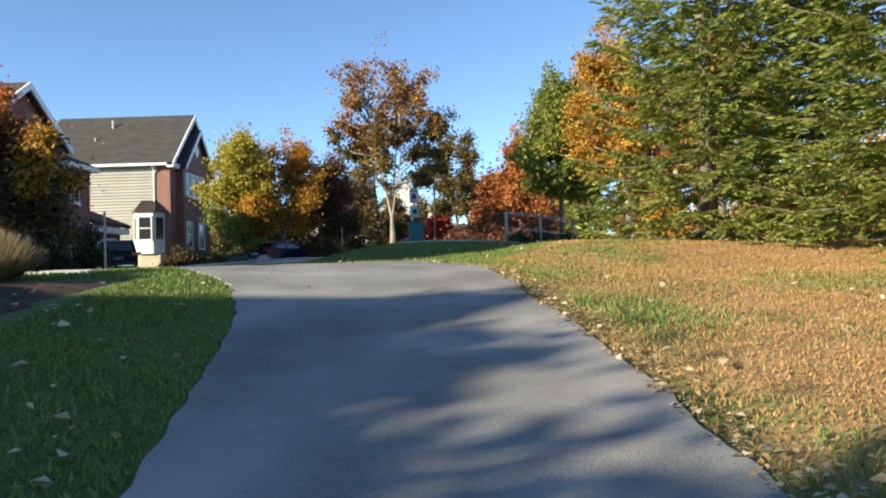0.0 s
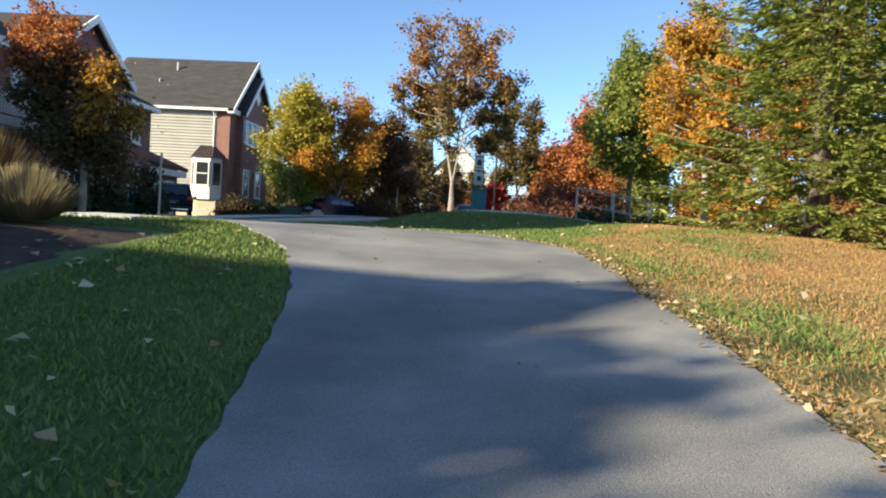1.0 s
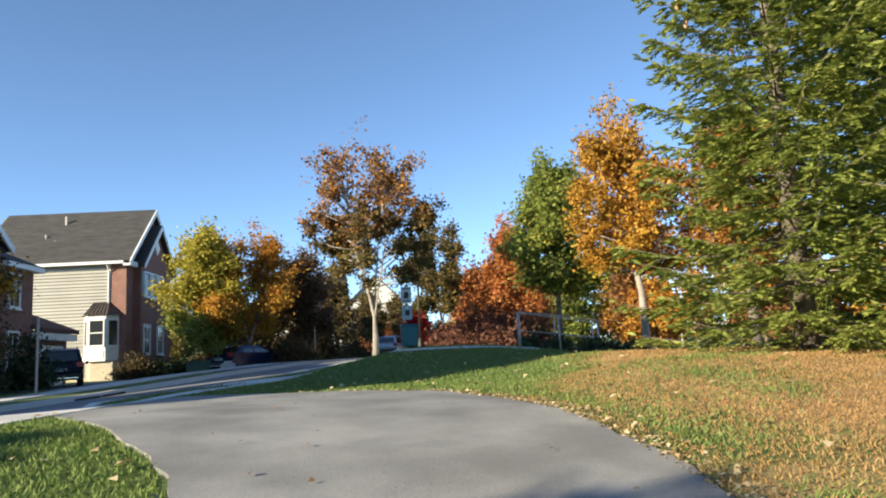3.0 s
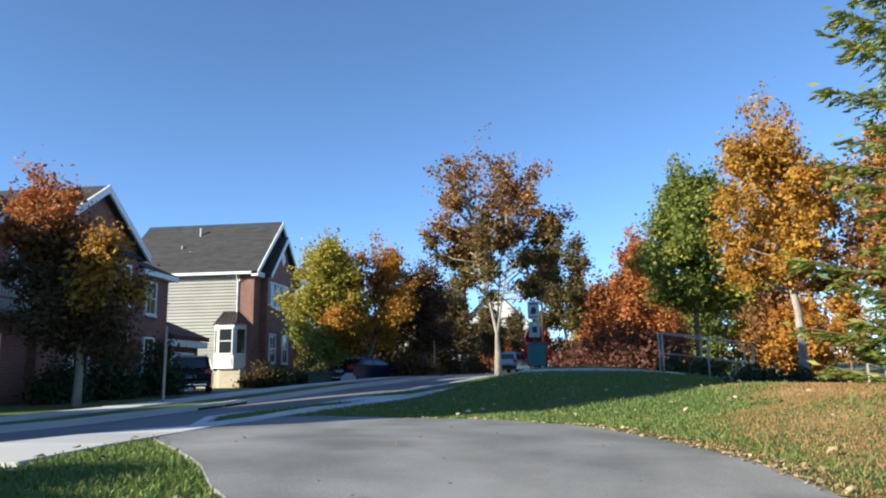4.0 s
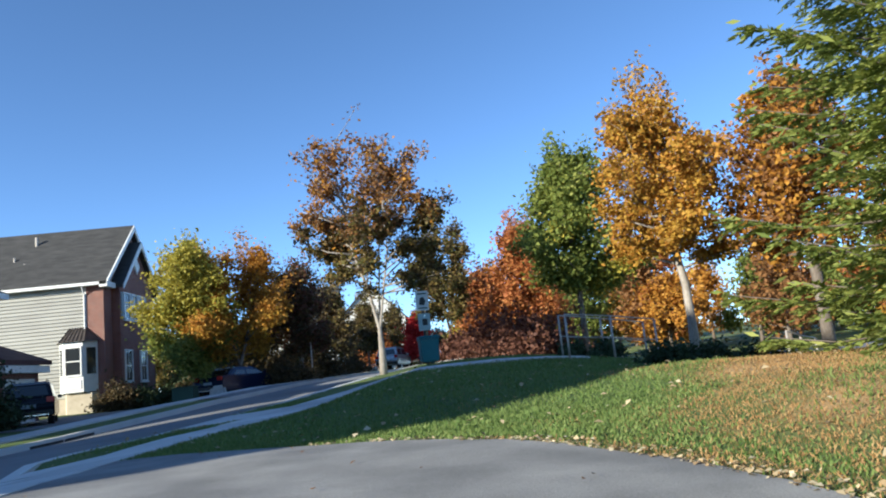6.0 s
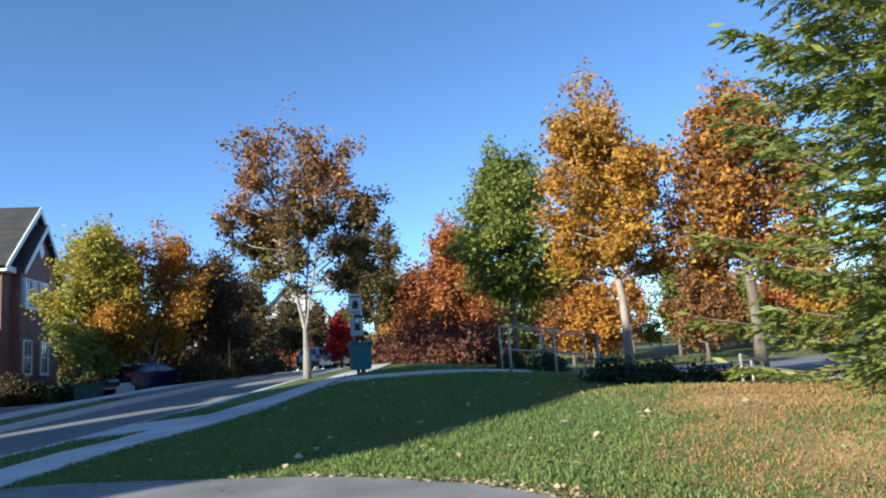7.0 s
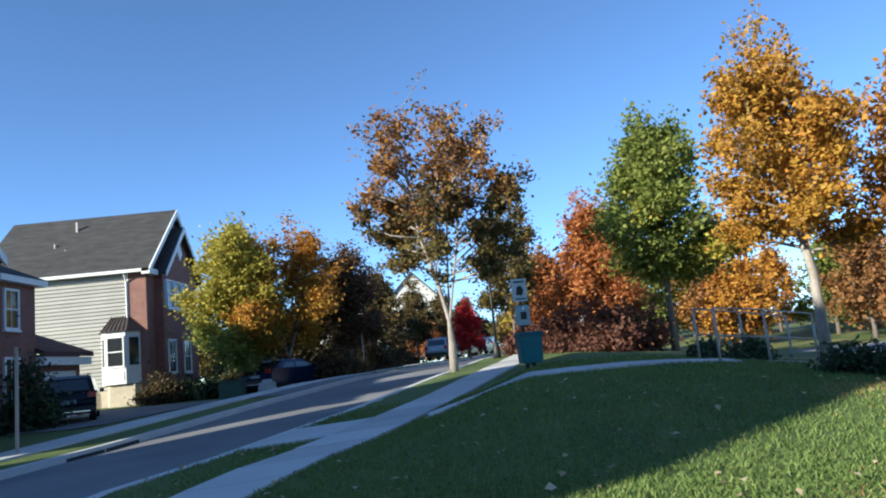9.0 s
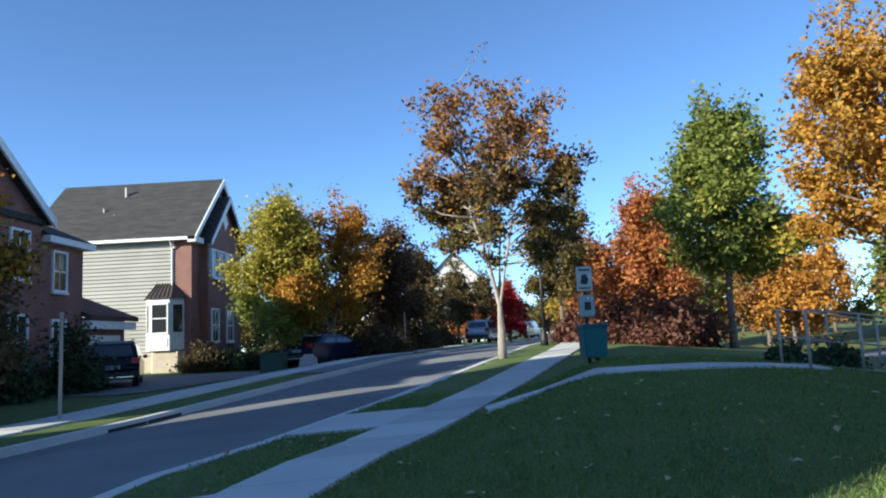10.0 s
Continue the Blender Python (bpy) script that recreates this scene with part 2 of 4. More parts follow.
def road_z(y):
    return profile(ROAD_PROFILE, y)


def road_h(x, y):
    """The road falls away towards the houses."""
    return road_z(y) + 0.045 * min(0.0, max(-ROAD_W, x - kerb_x(y)))


CREST = [(-40, -2.2), (-6, -0.8), (0, -0.06), (2.6, 0.27), (4.2, 0.48), (5.8, 0.68), (7.6, 0.89), (8.7, 1.02), (10.5, 1.14), (12, 1.19), (14, 1.26), (16, 1.4), (19, 1.68), (21.9, 1.92), (26, 2.05), (40, 2.17), (200, 2.18)]


def crest(y):
    """Height along the spine of the trail and of the berm beyond it."""
    return profile(CREST, y)


def land(x, y):
    """Height of the open ground."""
    u = x - kerb_x(y)
    z0 = road_h(x, y)
    right = min(0.85, 0.145 * math.log1p(math.exp((x - 1.3) * 2.0)) / 2.0)
    berm = crest(y) - right * smooth(15, 19, y) * (1 - 0.3 * smooth(24, 34, y))
    berm += 0.3 * smooth(0.6, 2.6, x) * smooth(9.5, 13.5, y) * (1 - smooth(15, 20, y)) - 0.02 * max(0.0, min(x, 9) - 1.2) * (1 - smooth(15, 19, y))
    berm += (road_z(y) + 0.25 - berm) * smooth(30, 60, y) * (1 - smooth(6, 14, x))
    berm += (0.75 - berm) * smooth(6, 16, x) * smooth(18, 30, y)
    berm += smooth(8, 25, x) * max(0.0, min(y, 120) - 54) * 0.05
    verge = z0 + 0.13 + 0.05 * max(0.0, min(u, 2.4))
    verge -= 0.13 * (1 - smooth(0.2, 1.6, u)) * smooth(8.8, 9.6, y) * (1 - smooth(16.7, 17.1, y))
    k = smooth(14, 18.5, y)
    s = smooth(5.0 - 2.5 * k, 9.5 - 5.1 * k, u)
    z = verge + (berm - verge) * s
    if u < -ROAD_W:
        yard = 1.08 + 0.014 * max(0.0, min(y, 60) - 25)
        z = z0 + 0.13 + (yard - z0 - 0.13) * smooth(1.5, 7, -ROAD_W - u)
    if -ROAD_W - 0.05 < u < -0.05:
        z = z0 - 0.12
    return z + 0.02 * noise.noise((x * 0.8, y * 0.8, 3.0)) * (1 if u > 2.6 else 0)


PATH_LEFT = [(-6, -1.0), (-1, -1.05), (3.14, -1.21), (3.9, -1.33), (4.9, -1.49), (5.9, -1.65), (6.6, -1.81), (7.2, -1.97), (8.1, -2.3), (8.66, -2.62), (9.2, -3.0), (9.9, -3.45), (10.6, -3.95), (11.2, -4.4), (11.55, -4.64), (14.8, -4.64)]
PATH_RIGHT = [(-6, 1.25), (3, 1.2), (4.5, 1.12), (5.5, 1.01), (6.4, 0.93), (7.1, 0.84), (7.9, 0.76), (9, 0.64), (9.8, 0.54), (10.5, 0.42), (11.2, 0.22), (11.8, -0.01), (12.35, -0.32), (12.9, -0.72), (13.4, -1.2), (13.85, -1.85), (14.2, -2.6), (14.5, -3.4), (14.7, -4.0), (14.8, -4.5)]
PATH_END = 14.79


def path_span(y):
    """The trail's two edges."""
    if -6 <= y <= PATH_END:
        return profile(PATH_LEFT, y), profile(PATH_RIGHT, y)
    return None


def walk_r(y):
    """The inner edge of the sidewalk, which flares to meet the trail."""
    k = smooth(14, 19, y)
    return -4.62 * (1 - k) + (kerb_x(y) + 2.5) * k


WALK_W = 1.05
SPUR = ((-2.95, 21.35), (2.25, 21.95))


def on_path(x, y, m=0.0):
    s = path_span(y)
    return bool(s) and s[0] - m < x < s[1] + m


def paved(x, y, m=0.0):
    u = x - kerb_x(y)
    (sx, sy), (ex, ey) = SPUR
    t = (x - sx) / (ex - sx)
    if -0.02 < t < 1.02 and abs(y - sy - (ey - sy) * t) < 0.38:
        return True
    if on_path(x, y, m) or -ROAD_W - 0.1 - m < u < 0.05 + m:
        return True
    inner = x - walk_r(y)
    if 9.6 < y < 70 and -WALK_W - m < inner < m:
        return True
    return u > 0 and inner < 0 and (9.6 < y < 16.8 + m or 20.4 - m < y < 22.2 + m)


def axis_steps(fine0, fine1, step, far):
    a = list(np.arange(fine0, fine1 + 1e-6, step))
    s, lo, hi = step, [], []
    p, q = fine0, fine1
    while p > -far:
        s *= 1.35
        p -= s
        lo.append(p)
    s = step
    while q < far:
        s *= 1.35
        q += s
        hi.append(q)
    return lo[::-1] + a + hi


xs, ys = axis_steps(-14, 12, 0.3, 900), axis_steps(-6, 50, 0.3, 900)
g = Geo()
for yy in ys:
    for xx in xs:
        far = max(0.0, yy - 90, abs(xx) - 50, -yy - 30)
        g.v.append((xx, yy, land(max(-60, min(60, xx)), max(-30, min(120, yy))) - far * 0.004))
W = len(xs)
g.f = [(j * W + i, j * W + i + 1, (j + 1) * W + i + 1, (j + 1) * W + i) for j in range(len(ys) - 1) for i in range(W - 1)]


def ground_material():
    m = material("turf", [(0.06, 0.1, 0.028), (0.11, 0.155, 0.042), (0.17, 0.19, 0.065)], scale=1.4, fine=22, bump=0.9, dist=0.05)
    n, l = m.node_tree.nodes, m.node_tree.links
    b = n["Principled BSDF"]
    tc = n.new("ShaderNodeTexCoord")
    sp = n.new("ShaderNodeSeparateXYZ")
    l.new(tc.outputs["Object"], sp.inputs[0])
    no = n.new("ShaderNodeTexNoise")
    no.inputs["Scale"].default_value, no.inputs["Detail"].default_value = 0.7, 6
    l.new(tc.outputs["Object"], no.inputs[0])
    east = n.new("ShaderNodeMapRange")
    east.inputs[1].default_value, east.inputs[2].default_value, east.inputs[3].default_value, east.inputs[4].default_value = -0.5, 3.0, -0.2, 0.32
    l.new(sp.outputs[0], east.inputs[0])
    north = n.new("ShaderNodeMapRange")
    north.inputs[1].default_value, north.inputs[2].default_value, north.inputs[3].default_value, north.inputs[4].default_value = 11.0, 21.0, 0.0, -0.32
    l.new(sp.outputs[1], north.inputs[0])
    s1, s2 = n.new("ShaderNodeMath"), n.new("ShaderNodeMath")
    s1.operation = s2.operation = "ADD"
    l.new(no.outputs[0], s1.inputs[0])
    l.new(east.outputs[0], s1.inputs[1])
    l.new(s1.outputs[0], s2.inputs[0])
    l.new(north.outputs[0], s2.inputs[1])
    cr = n.new("ShaderNodeValToRGB")
    cr.color_ramp.elements[0].position, cr.color_ramp.elements[1].position = 0.5, 0.78
    l.new(s2.outputs[0], cr.inputs[0])
    tan = n.new("ShaderNodeValToRGB")
    for e, c in zip(tan.color_ramp.elements, ((0.19, 0.12, 0.05, 1), (0.45, 0.31, 0.15, 1))):
        e.color = c
    tan.color_ramp.elements[0].position, tan.color_ramp.elements[1].position = 0.35, 0.65
    l.new(b.inputs["Normal"].links[0].from_node.inputs["Height"].links[0].from_socket, tan.inputs[0])
    k = n.new("ShaderNodeMix")
    k.data_type = "RGBA"
    l.new(cr.outputs[0], k.inputs[0])
    l.new(b.inputs["Base Color"].links[0].from_socket, k.inputs[6])
    l.new(tan.outputs[0], k.inputs[7])
    l.new(k.outputs[2], b.inputs["Base Color"])
    return m


ground = tagged(new("ground", g.mesh("ground", ground_material(), smooth=True)), "grassy ground, green with dry tan patches beside the trail", "ground", kind="structure")


def strip(name, y0, y1, step, edges, lift, mat, label, category, thick=0.04, cols=8):
    """A paved strip that lies on the land between two edges."""
    g = Geo()
    n = int((y1 - y0) / step) + 1
    for j in range(n):
        y = y0 + (y1 - y0) * j / (n - 1)
        a, b = edges(y)
        for i in range(cols + 1):
            x = a + (b - a) * i / cols
            g.v.append((x, y, lift(x, y)))
        for x in (a, b):
            g.v.append((x, y, lift(x, y) - thick))
    w = cols + 3
    for j in range(n - 1):
        o, p = j * w, (j + 1) * w
        for i in range(cols):
            g.f.append((o + i, o + i + 1, p + i + 1, p + i))
        g.f.append((o + cols + 1, o, p, p + cols + 1))
        g.f.append((o + cols, o + cols + 2, p + cols + 2, p + cols))
    return tagged(new(name, g.mesh(name, mat)), label, category, kind="structure")


def worn(y, k):
    return 0.05 * noise.noise((y * 1.3, k, 0)) + 0.03 * noise.noise((y * 4.0, k, 5))


strip("asphalt_trail", -6, PATH_END, 0.07, lambda y: (path_span(y)[0] + worn(y, 1), path_span(y)[1] + worn(y, 9)), lambda x, y: land(x, y) + 0.03, M_ASPHALT, "worn grey asphalt trail curving up to the street", "path", thick=0.03, cols=14)
strip("road", -30, 150, 1.0, lambda y: (kerb_x(y) - ROAD_W, kerb_x(y)), lambda x, y: road_h(x, y) + 0.03 * math.sin(math.pi * max(0, min(1, (kerb_x(y) - x) / ROAD_W))), M_ROAD, "dark grey asphalt residential street in shade", "road")
for name, side in (("kerb_park", 0.0), ("kerb_houses", -ROAD_W)):
    strip(name, -20, 140, 0.5, lambda y, s=side: (kerb_x(y) + s - 0.09, kerb_x(y) + s + 0.09), lambda x, y: road_h(x, y) + 0.145 - (0.10 if 9.6 < y < 16.6 else 0), M_CONCRETE, "pale concrete kerb along the street", "kerb", thick=0.2, cols=2)


def slabs(name, west, east, y0, y1, length, label, lift):
    """A row of cast slabs between two lines, each a little out of level with the next."""
    base = thing(name, label, "pavement", kind="structure")
    R = random.Random(name)
    y = y0
    while y < y1:
        e = min(y + length, y1) - 0.018
        c = [(west(y), y), (east(y), y), (east(e), e), (west(e), e)]
        d = R.uniform(-0.006, 0.006)
        top = [(px, py, lift(px, py) + d) for px, py in c]
        part("slab", Geo().add(top + [(px, py, z - 0.12) for px, py, z in top], [(0, 1, 2, 3), (7, 6, 5, 4), (0, 4, 5, 1), (1, 5, 6, 2), (2, 6, 7, 3), (3, 7, 4, 0)]), M_CONCRETE, base)
        y += length
    return base


slabs("sidewalk", lambda y: walk_r(y) - WALK_W, walk_r, 9.7, 70, 1.2, "pale concrete sidewalk of square slabs beside the street", lambda x, y: land(x, y) + 0.035)
slabs("ramp_apron", lambda y: kerb_x(y) + 0.1, lambda y: walk_r(y) - WALK_W - 0.018, 9.7, 16.8, 1.18, "concrete apron ramp from the trail to the street", lambda x, y: road_z(y) + 0.06 + (land(x, y) + 0.035 - road_z(y) - 0.06) * smooth(0, 1.4, x - kerb_x(y)))
slabs("carriage_walk", lambda y: kerb_x(y) + 0.1, lambda y: walk_r(y) - WALK_W - 0.018, 20.4, 22.2, 0.9, "short concrete strip across the grass verge", lambda x, y: land(x, y) + 0.03)
slabs("far_sidewalk", lambda y: kerb_x(y) - ROAD_W - 2.3, lambda y: kerb_x(y) - ROAD_W - 1.2, 10, 60, 1.5, "pale concrete sidewalk in front of the houses", lambda x, y: land(x, y) + 0.04)


# ---- houses ----
def window(parent, x, y, z, w, h, face, shutters=False, grid=(2, 2)):
    """A sash window whose outer plane looks along face: 'x' (street) or '-y' (yard)."""
    def bx(a0, a1, z0, z1, d0, d1):
        return ((x + d0, y + a0, z + z0), (x + d1, y + a1, z + z1)) if face == "x" else ((x + a0, y - d1, z + z0), (x + a1, y - d0, z + z1))
    win = part("window", Geo().box(*bx(-w / 2, w / 2, 0, h, 0.0, 0.03)), M_GLASS, parent, "dark glazed sash window with white frame")
    fr = Geo()
    for a0, a1, z0, z1 in ((-w / 2 - 0.09, -w / 2, -0.09, h + 0.09), (w / 2, w / 2 + 0.09, -0.09, h + 0.09), (-w / 2, w / 2, h, h + 0.09), (-w / 2, w / 2, -0.09, 0)):
        fr.box(*bx(a0, a1, z0, z1, 0, 0.09))
    part("frame", fr, M_WHITE, win)
    part("meeting_rail", Geo().box(*bx(-w / 2, w / 2, h / 2 - 0.03, h / 2 + 0.03, 0.03, 0.07)), M_WHITE, win)
    for i in range(1, grid[0]):
        a = -w / 2 + w * i / grid[0]
        part("glazing_bar", Geo().box(*bx(a - 0.015, a + 0.015, 0, h, 0.03, 0.05)), M_WHITE, win)
    part("sill", Geo().box(*bx(-w / 2 - 0.12, w / 2 + 0.12, -0.17, -0.09, 0, 0.14)), M_WHITE, win)
    if shutters:
        for s in (-1, 1):
            a = s * (w / 2 + 0.27)
            sh = part("shutter", Geo().box(*bx(a - 0.17, a + 0.17, -0.05, h + 0.05, 0.0, 0.05)), M_SHUTTER, win, "grey-blue shutter")
            for k in range(6):
                part("slat", Geo().box(*bx(a - 0.13, a + 0.13, h * (k + 0.1) / 6, h * (k + 0.7) / 6, 0.05, 0.075)), M_SHUTTER, sh)
    return win


def gable_roof_x(y0, y1, x0, x1, z_eave, z_top, over=0.35, thick=0.22):
    """A roof with its ridge along x."""
    ym = (y0 + y1) / 2
    k = (z_top - z_eave) / (ym - y0)
    g = Geo()
    lo = z_eave - over * k
    g.prism([(y0 - over, lo), (ym, z_top), (y1 + over, lo), (y1 + over, lo + thick), (ym, z_top + thick * 1.2), (y0 - over, lo + thick)], 0, x0, x1)
    return g


def house_gable():
    """The house with pale lapped siding towards the yard, and a brick gable towards the street."""
    X, Y0, Y1, ZB, ZE, ZT, XB = -18.3, 48.5, 56.4, 1.3, 8.75, 12.35, -27.2
    ym = (Y0 + Y1) / 2
    h = thing("house", "two-storey house with beige siding, brick street front, grey roof", "house", group="houses along the street")
    # wall core, gables included
    part("wall", Geo().prism([(Y0 + 0.05, ZB), (Y1, ZB), (Y1, ZE), (ym, ZT), (Y0 + 0.05, ZE)], 0, XB, X - 0.1), M_SIDING, h)
    part("foundation", Geo().box((XB, Y0 - 0.03, ZB - 1.2), (X - 0.05, Y1, 2.3)), M_STONE, h, "tan parged foundation wall")
    front = Geo().prism([(Y0, ZB - 0.5), (Y1, ZB - 0.5), (Y1, ZE), (ym, ZT), (Y0, ZE)], 0, X - 0.1, X + 0.06)
    part("brick_front", front, M_BRICK_X, h, "red brick gable front")
    part("brick_return", Geo().box((X - 0.9, Y0 - 0.06, ZB - 0.5), (X + 0.05, Y0, ZE - 0.1)), M_BRICK_Y, h, "red brick corner return")
    # lapped boards
    z = 2.3
    while z < ZE - 0.35:
        g = Geo().add([(XB, Y0 - 0.085, z), (X - 0.95, Y0 - 0.085, z), (X - 0.95, Y0 - 0.012, z + 0.2), (XB, Y0 - 0.012, z + 0.2), (XB, Y0 + 0.05, z), (X - 0.95, Y0 + 0.05, z), (X - 0.95, Y0 + 0.05, z + 0.2), (XB, Y0 + 0.05, z + 0.2)],
                      [(0, 1, 2, 3), (0, 4, 5, 1), (3, 2, 6, 7), (0, 3, 7, 4), (1, 5, 6, 2)])
        part("siding_board", g, M_SIDING, h)
        z += 0.2
    part("corner_board", Geo().box((X - 1.02, Y0 - 0.07, 2.2), (X - 0.9, Y0 + 0.02, ZE - 0.1)), M_WHITE, h, "white corner board")
    part("frieze", Geo().box((XB, Y0 - 0.05, ZE - 0.4), (X - 0.9, Y0 + 0.02, ZE)), M_WHITE, h, "white frieze under the eave")
    roof = part("roof", gable_roof_x(Y0, Y1, XB - 0.4, X + 0.4, ZE, ZT), M_SHINGLE, h, "grey shingle roof")
    k = (ZT - ZE) / (ym - Y0)
    part("gutter", Geo().box((XB - 0.4, Y0 - 0.52, ZE - 0.36), (X + 0.42, Y0 - 0.36, ZE - 0.2)), M_WHITE, roof, "white gutter")
    for s in (-1, 1):
        a = ym + s * (ym - Y0 + 0.42)
        zl = ZE - 0.4 * k
        part("rake_board", Geo().prism([(a, zl - 0.05), (ym, ZT - 0.12), (ym, ZT + 0.24), (a, zl + 0.24)], 0, X + 0.4, X + 0.48), M_WHITE, roof, "white rake board")
        part("eave_return", Geo().box((X + 0.02, a - 0.1 if s < 0 else a - 1.1, ZE - 0.5), (X + 0.46, a + 1.1 if s < 0 else a + 0.1, ZE - 0.2)), M_WHITE, roof, "white eave return")
    # smaller gable on the front, a little proud
    a0, a1, zs, zt = Y0 + 1.1, Y1 - 1.3, 8.6, 11.3
    am = (a0 + a1) / 2
    part("front_gable", Geo().prism([(a0, ZB - 0.5), (a1, ZB - 0.5), (a1, zs), (am, zt), (a0, zs)], 0, X + 0.06, X + 0.5), M_BRICK_X, h, "projecting brick gable bay")
    small = part("gable_roof", gable_roof_x(a0, a1, X - 1.0, X + 0.85, zs, zt, 0.3, 0.16), M_SHINGLE, h)
    kk = (zt - zs) / (am - a0)
    for s in (-1, 1):
        a = am + s * (am - a0 + 0.34)
        zl = zs - 0.34 * kk
        part("rake_board", Geo().prism([(a, zl - 0.06), (am, zt - 0.16), (am, zt + 0.18), (a, zl + 0.18)], 0, X + 0.85, X + 0.92), M_WHITE, small)
    part("gable_vent", Geo().prism([(am, 9.45), (am + 0.42, 9.95), (am, 10.45), (am - 0.42, 9.95)], 0, X + 0.5, X + 0.58), M_WHITE, h, "white diamond gable vent")
    for yy in (50.6, 51.75, 52.9):
        window(h, X + 0.5, yy, 6.6, 0.85, 1.45, "x", True)
    for yy in (50.6, 53.0):
        window(h, X + 0.5, yy, 3.0, 0.95, 1.7, "x")
    part("front_door", Geo().box((X + 0.06, 55.0, 1.6), (X + 0.14, 56.0, 3.7)), M_WHITE, h, "white front door")
    # bay window on the yard side
    bx0, bx1, by = -20.75, -18.6, Y0 - 0.75
    out = [(bx0, Y0), (bx0 + 0.55, by), (bx1 - 0.55, by), (bx1, Y0)]
    bay = part("bay_window", Geo().prism(out, 2, 2.55, 5.3), M_WHITE, h, "white bay window with dark metal roof")
    part("bay_roof", Geo().add([(x + (0.15 if x > -19.7 else -0.15), y - 0.15 if y < Y0 else y, 5.3) for x, y in out] + [(bx0 + 0.65, Y0 - 0.02, 6.15), (bx1 - 0.65, Y0 - 0.02, 6.15)],
                               [(3, 2, 1, 0), (0, 1, 4), (1, 2, 5, 4), (2, 3, 5), (0, 4, 5, 3)]), M_DARKROOF, bay, "dark standing-seam roof")
    for i in range(7):
        t = i / 6
        part("roof_seam", Geo().tube([(bx0 + 0.4 + t * 1.35, by - 0.16, 5.33), (bx0 + 0.65 + t * 0.85, Y0 - 0.03, 6.17)], [0.025, 0.025], 4), M_DARKROOF, bay)
    cx = (bx0 + bx1) / 2
    for a, ww in ((0, 0.78),):
        pane = part("pane", Geo().box((cx - ww / 2, by - 0.02, 3.5), (cx + ww / 2, by - 0.005, 4.95)), M_GLASS, bay, "dark glass pane")
        part("frame", Geo().box((cx - ww / 2 - 0.07, by - 0.05, 4.95), (cx + ww / 2 + 0.07, by, 5.05)).box((cx - ww / 2 - 0.07, by - 0.05, 3.4), (cx + ww / 2 + 0.07, by, 3.5))
             .box((cx - ww / 2 - 0.07, by - 0.05, 3.5), (cx - ww / 2, by, 4.95)).box((cx + ww / 2, by - 0.05, 3.5), (cx + ww / 2 + 0.07, by, 4.95)), M_WHITE, pane)
        part("sash_bar", Geo().box((cx - ww / 2, by - 0.035, 4.2), (cx + ww / 2, by - 0.02, 4.26)), M_WHITE, pane)
    for s in (-1, 1):
        p0, p1 = (Vector((out[0][0], out[0][1], 0)), Vector((out[1][0], out[1][1], 0))) if s < 0 else (Vector((out[2][0], out[2][1], 0)), Vector((out[3][0], out[3][1], 0)))
        n = Vector(((p1 - p0).y, -(p1 - p0).x, 0)).normalized()
        q = [p0.lerp(p1, 0.22) + n * 0.012, p0.lerp(p1, 0.8) + n * 0.012]
        part("pane", Geo().add([(q[0].x, q[0].y, 3.5), (q[1].x, q[1].y, 3.5), (q[1].x, q[1].y, 4.95), (q[0].x, q[0].y, 4.95)] + [(a.x - n.x * 0.01, a.y - n.y * 0.01, zz) for a, zz in ((q[0], 3.5), (q[1], 3.5), (q[1], 4.95), (q[0], 4.95))],
                               [(0, 1, 2, 3), (7, 6, 5, 4), (0, 4, 5, 1), (1, 5, 6, 2), (2, 6, 7, 3), (3, 7, 4, 0)]), M_GLASS, bay)
    part("panel", Geo().box((cx - 0.42, by - 0.03, 2.75), (cx + 0.42, by, 3.2)), M_WHITE, bay)
    part("bay_base", Geo().prism([(bx0 + 0.3, Y0 - 0.02), (bx0 + 0.6, by + 0.2), (bx1 - 0.2, by + 0.2), (bx1, Y0 - 0.02)], 2, 0.8, 2.5), M_STONE, h, "tan parged base below the bay")
    part("downspout", Geo().tube([(X - 0.98, Y0 - 0.42, ZE - 0.35), (X - 0.98, Y0 - 0.12, ZE - 0.8), (X - 0.98, Y0 - 0.12, 1.5)], [0.045] * 3, 6), M_WHITE, h, "white downspout")
    for x, y, z, r, hh in ((-23.3, 51.4, 11.4, 0.09, 0.75), (-24.0, 50.2, 10.2, 0.06, 0.55), (-23.3, 50.0, 10.0, 0.1, 0.3)):
        part("roof_vent", Geo().tube([(x, y, z), (x, y, z + hh)], [r, r], 8), M_STEEL, roof, "grey roof vent pipe")
    return h


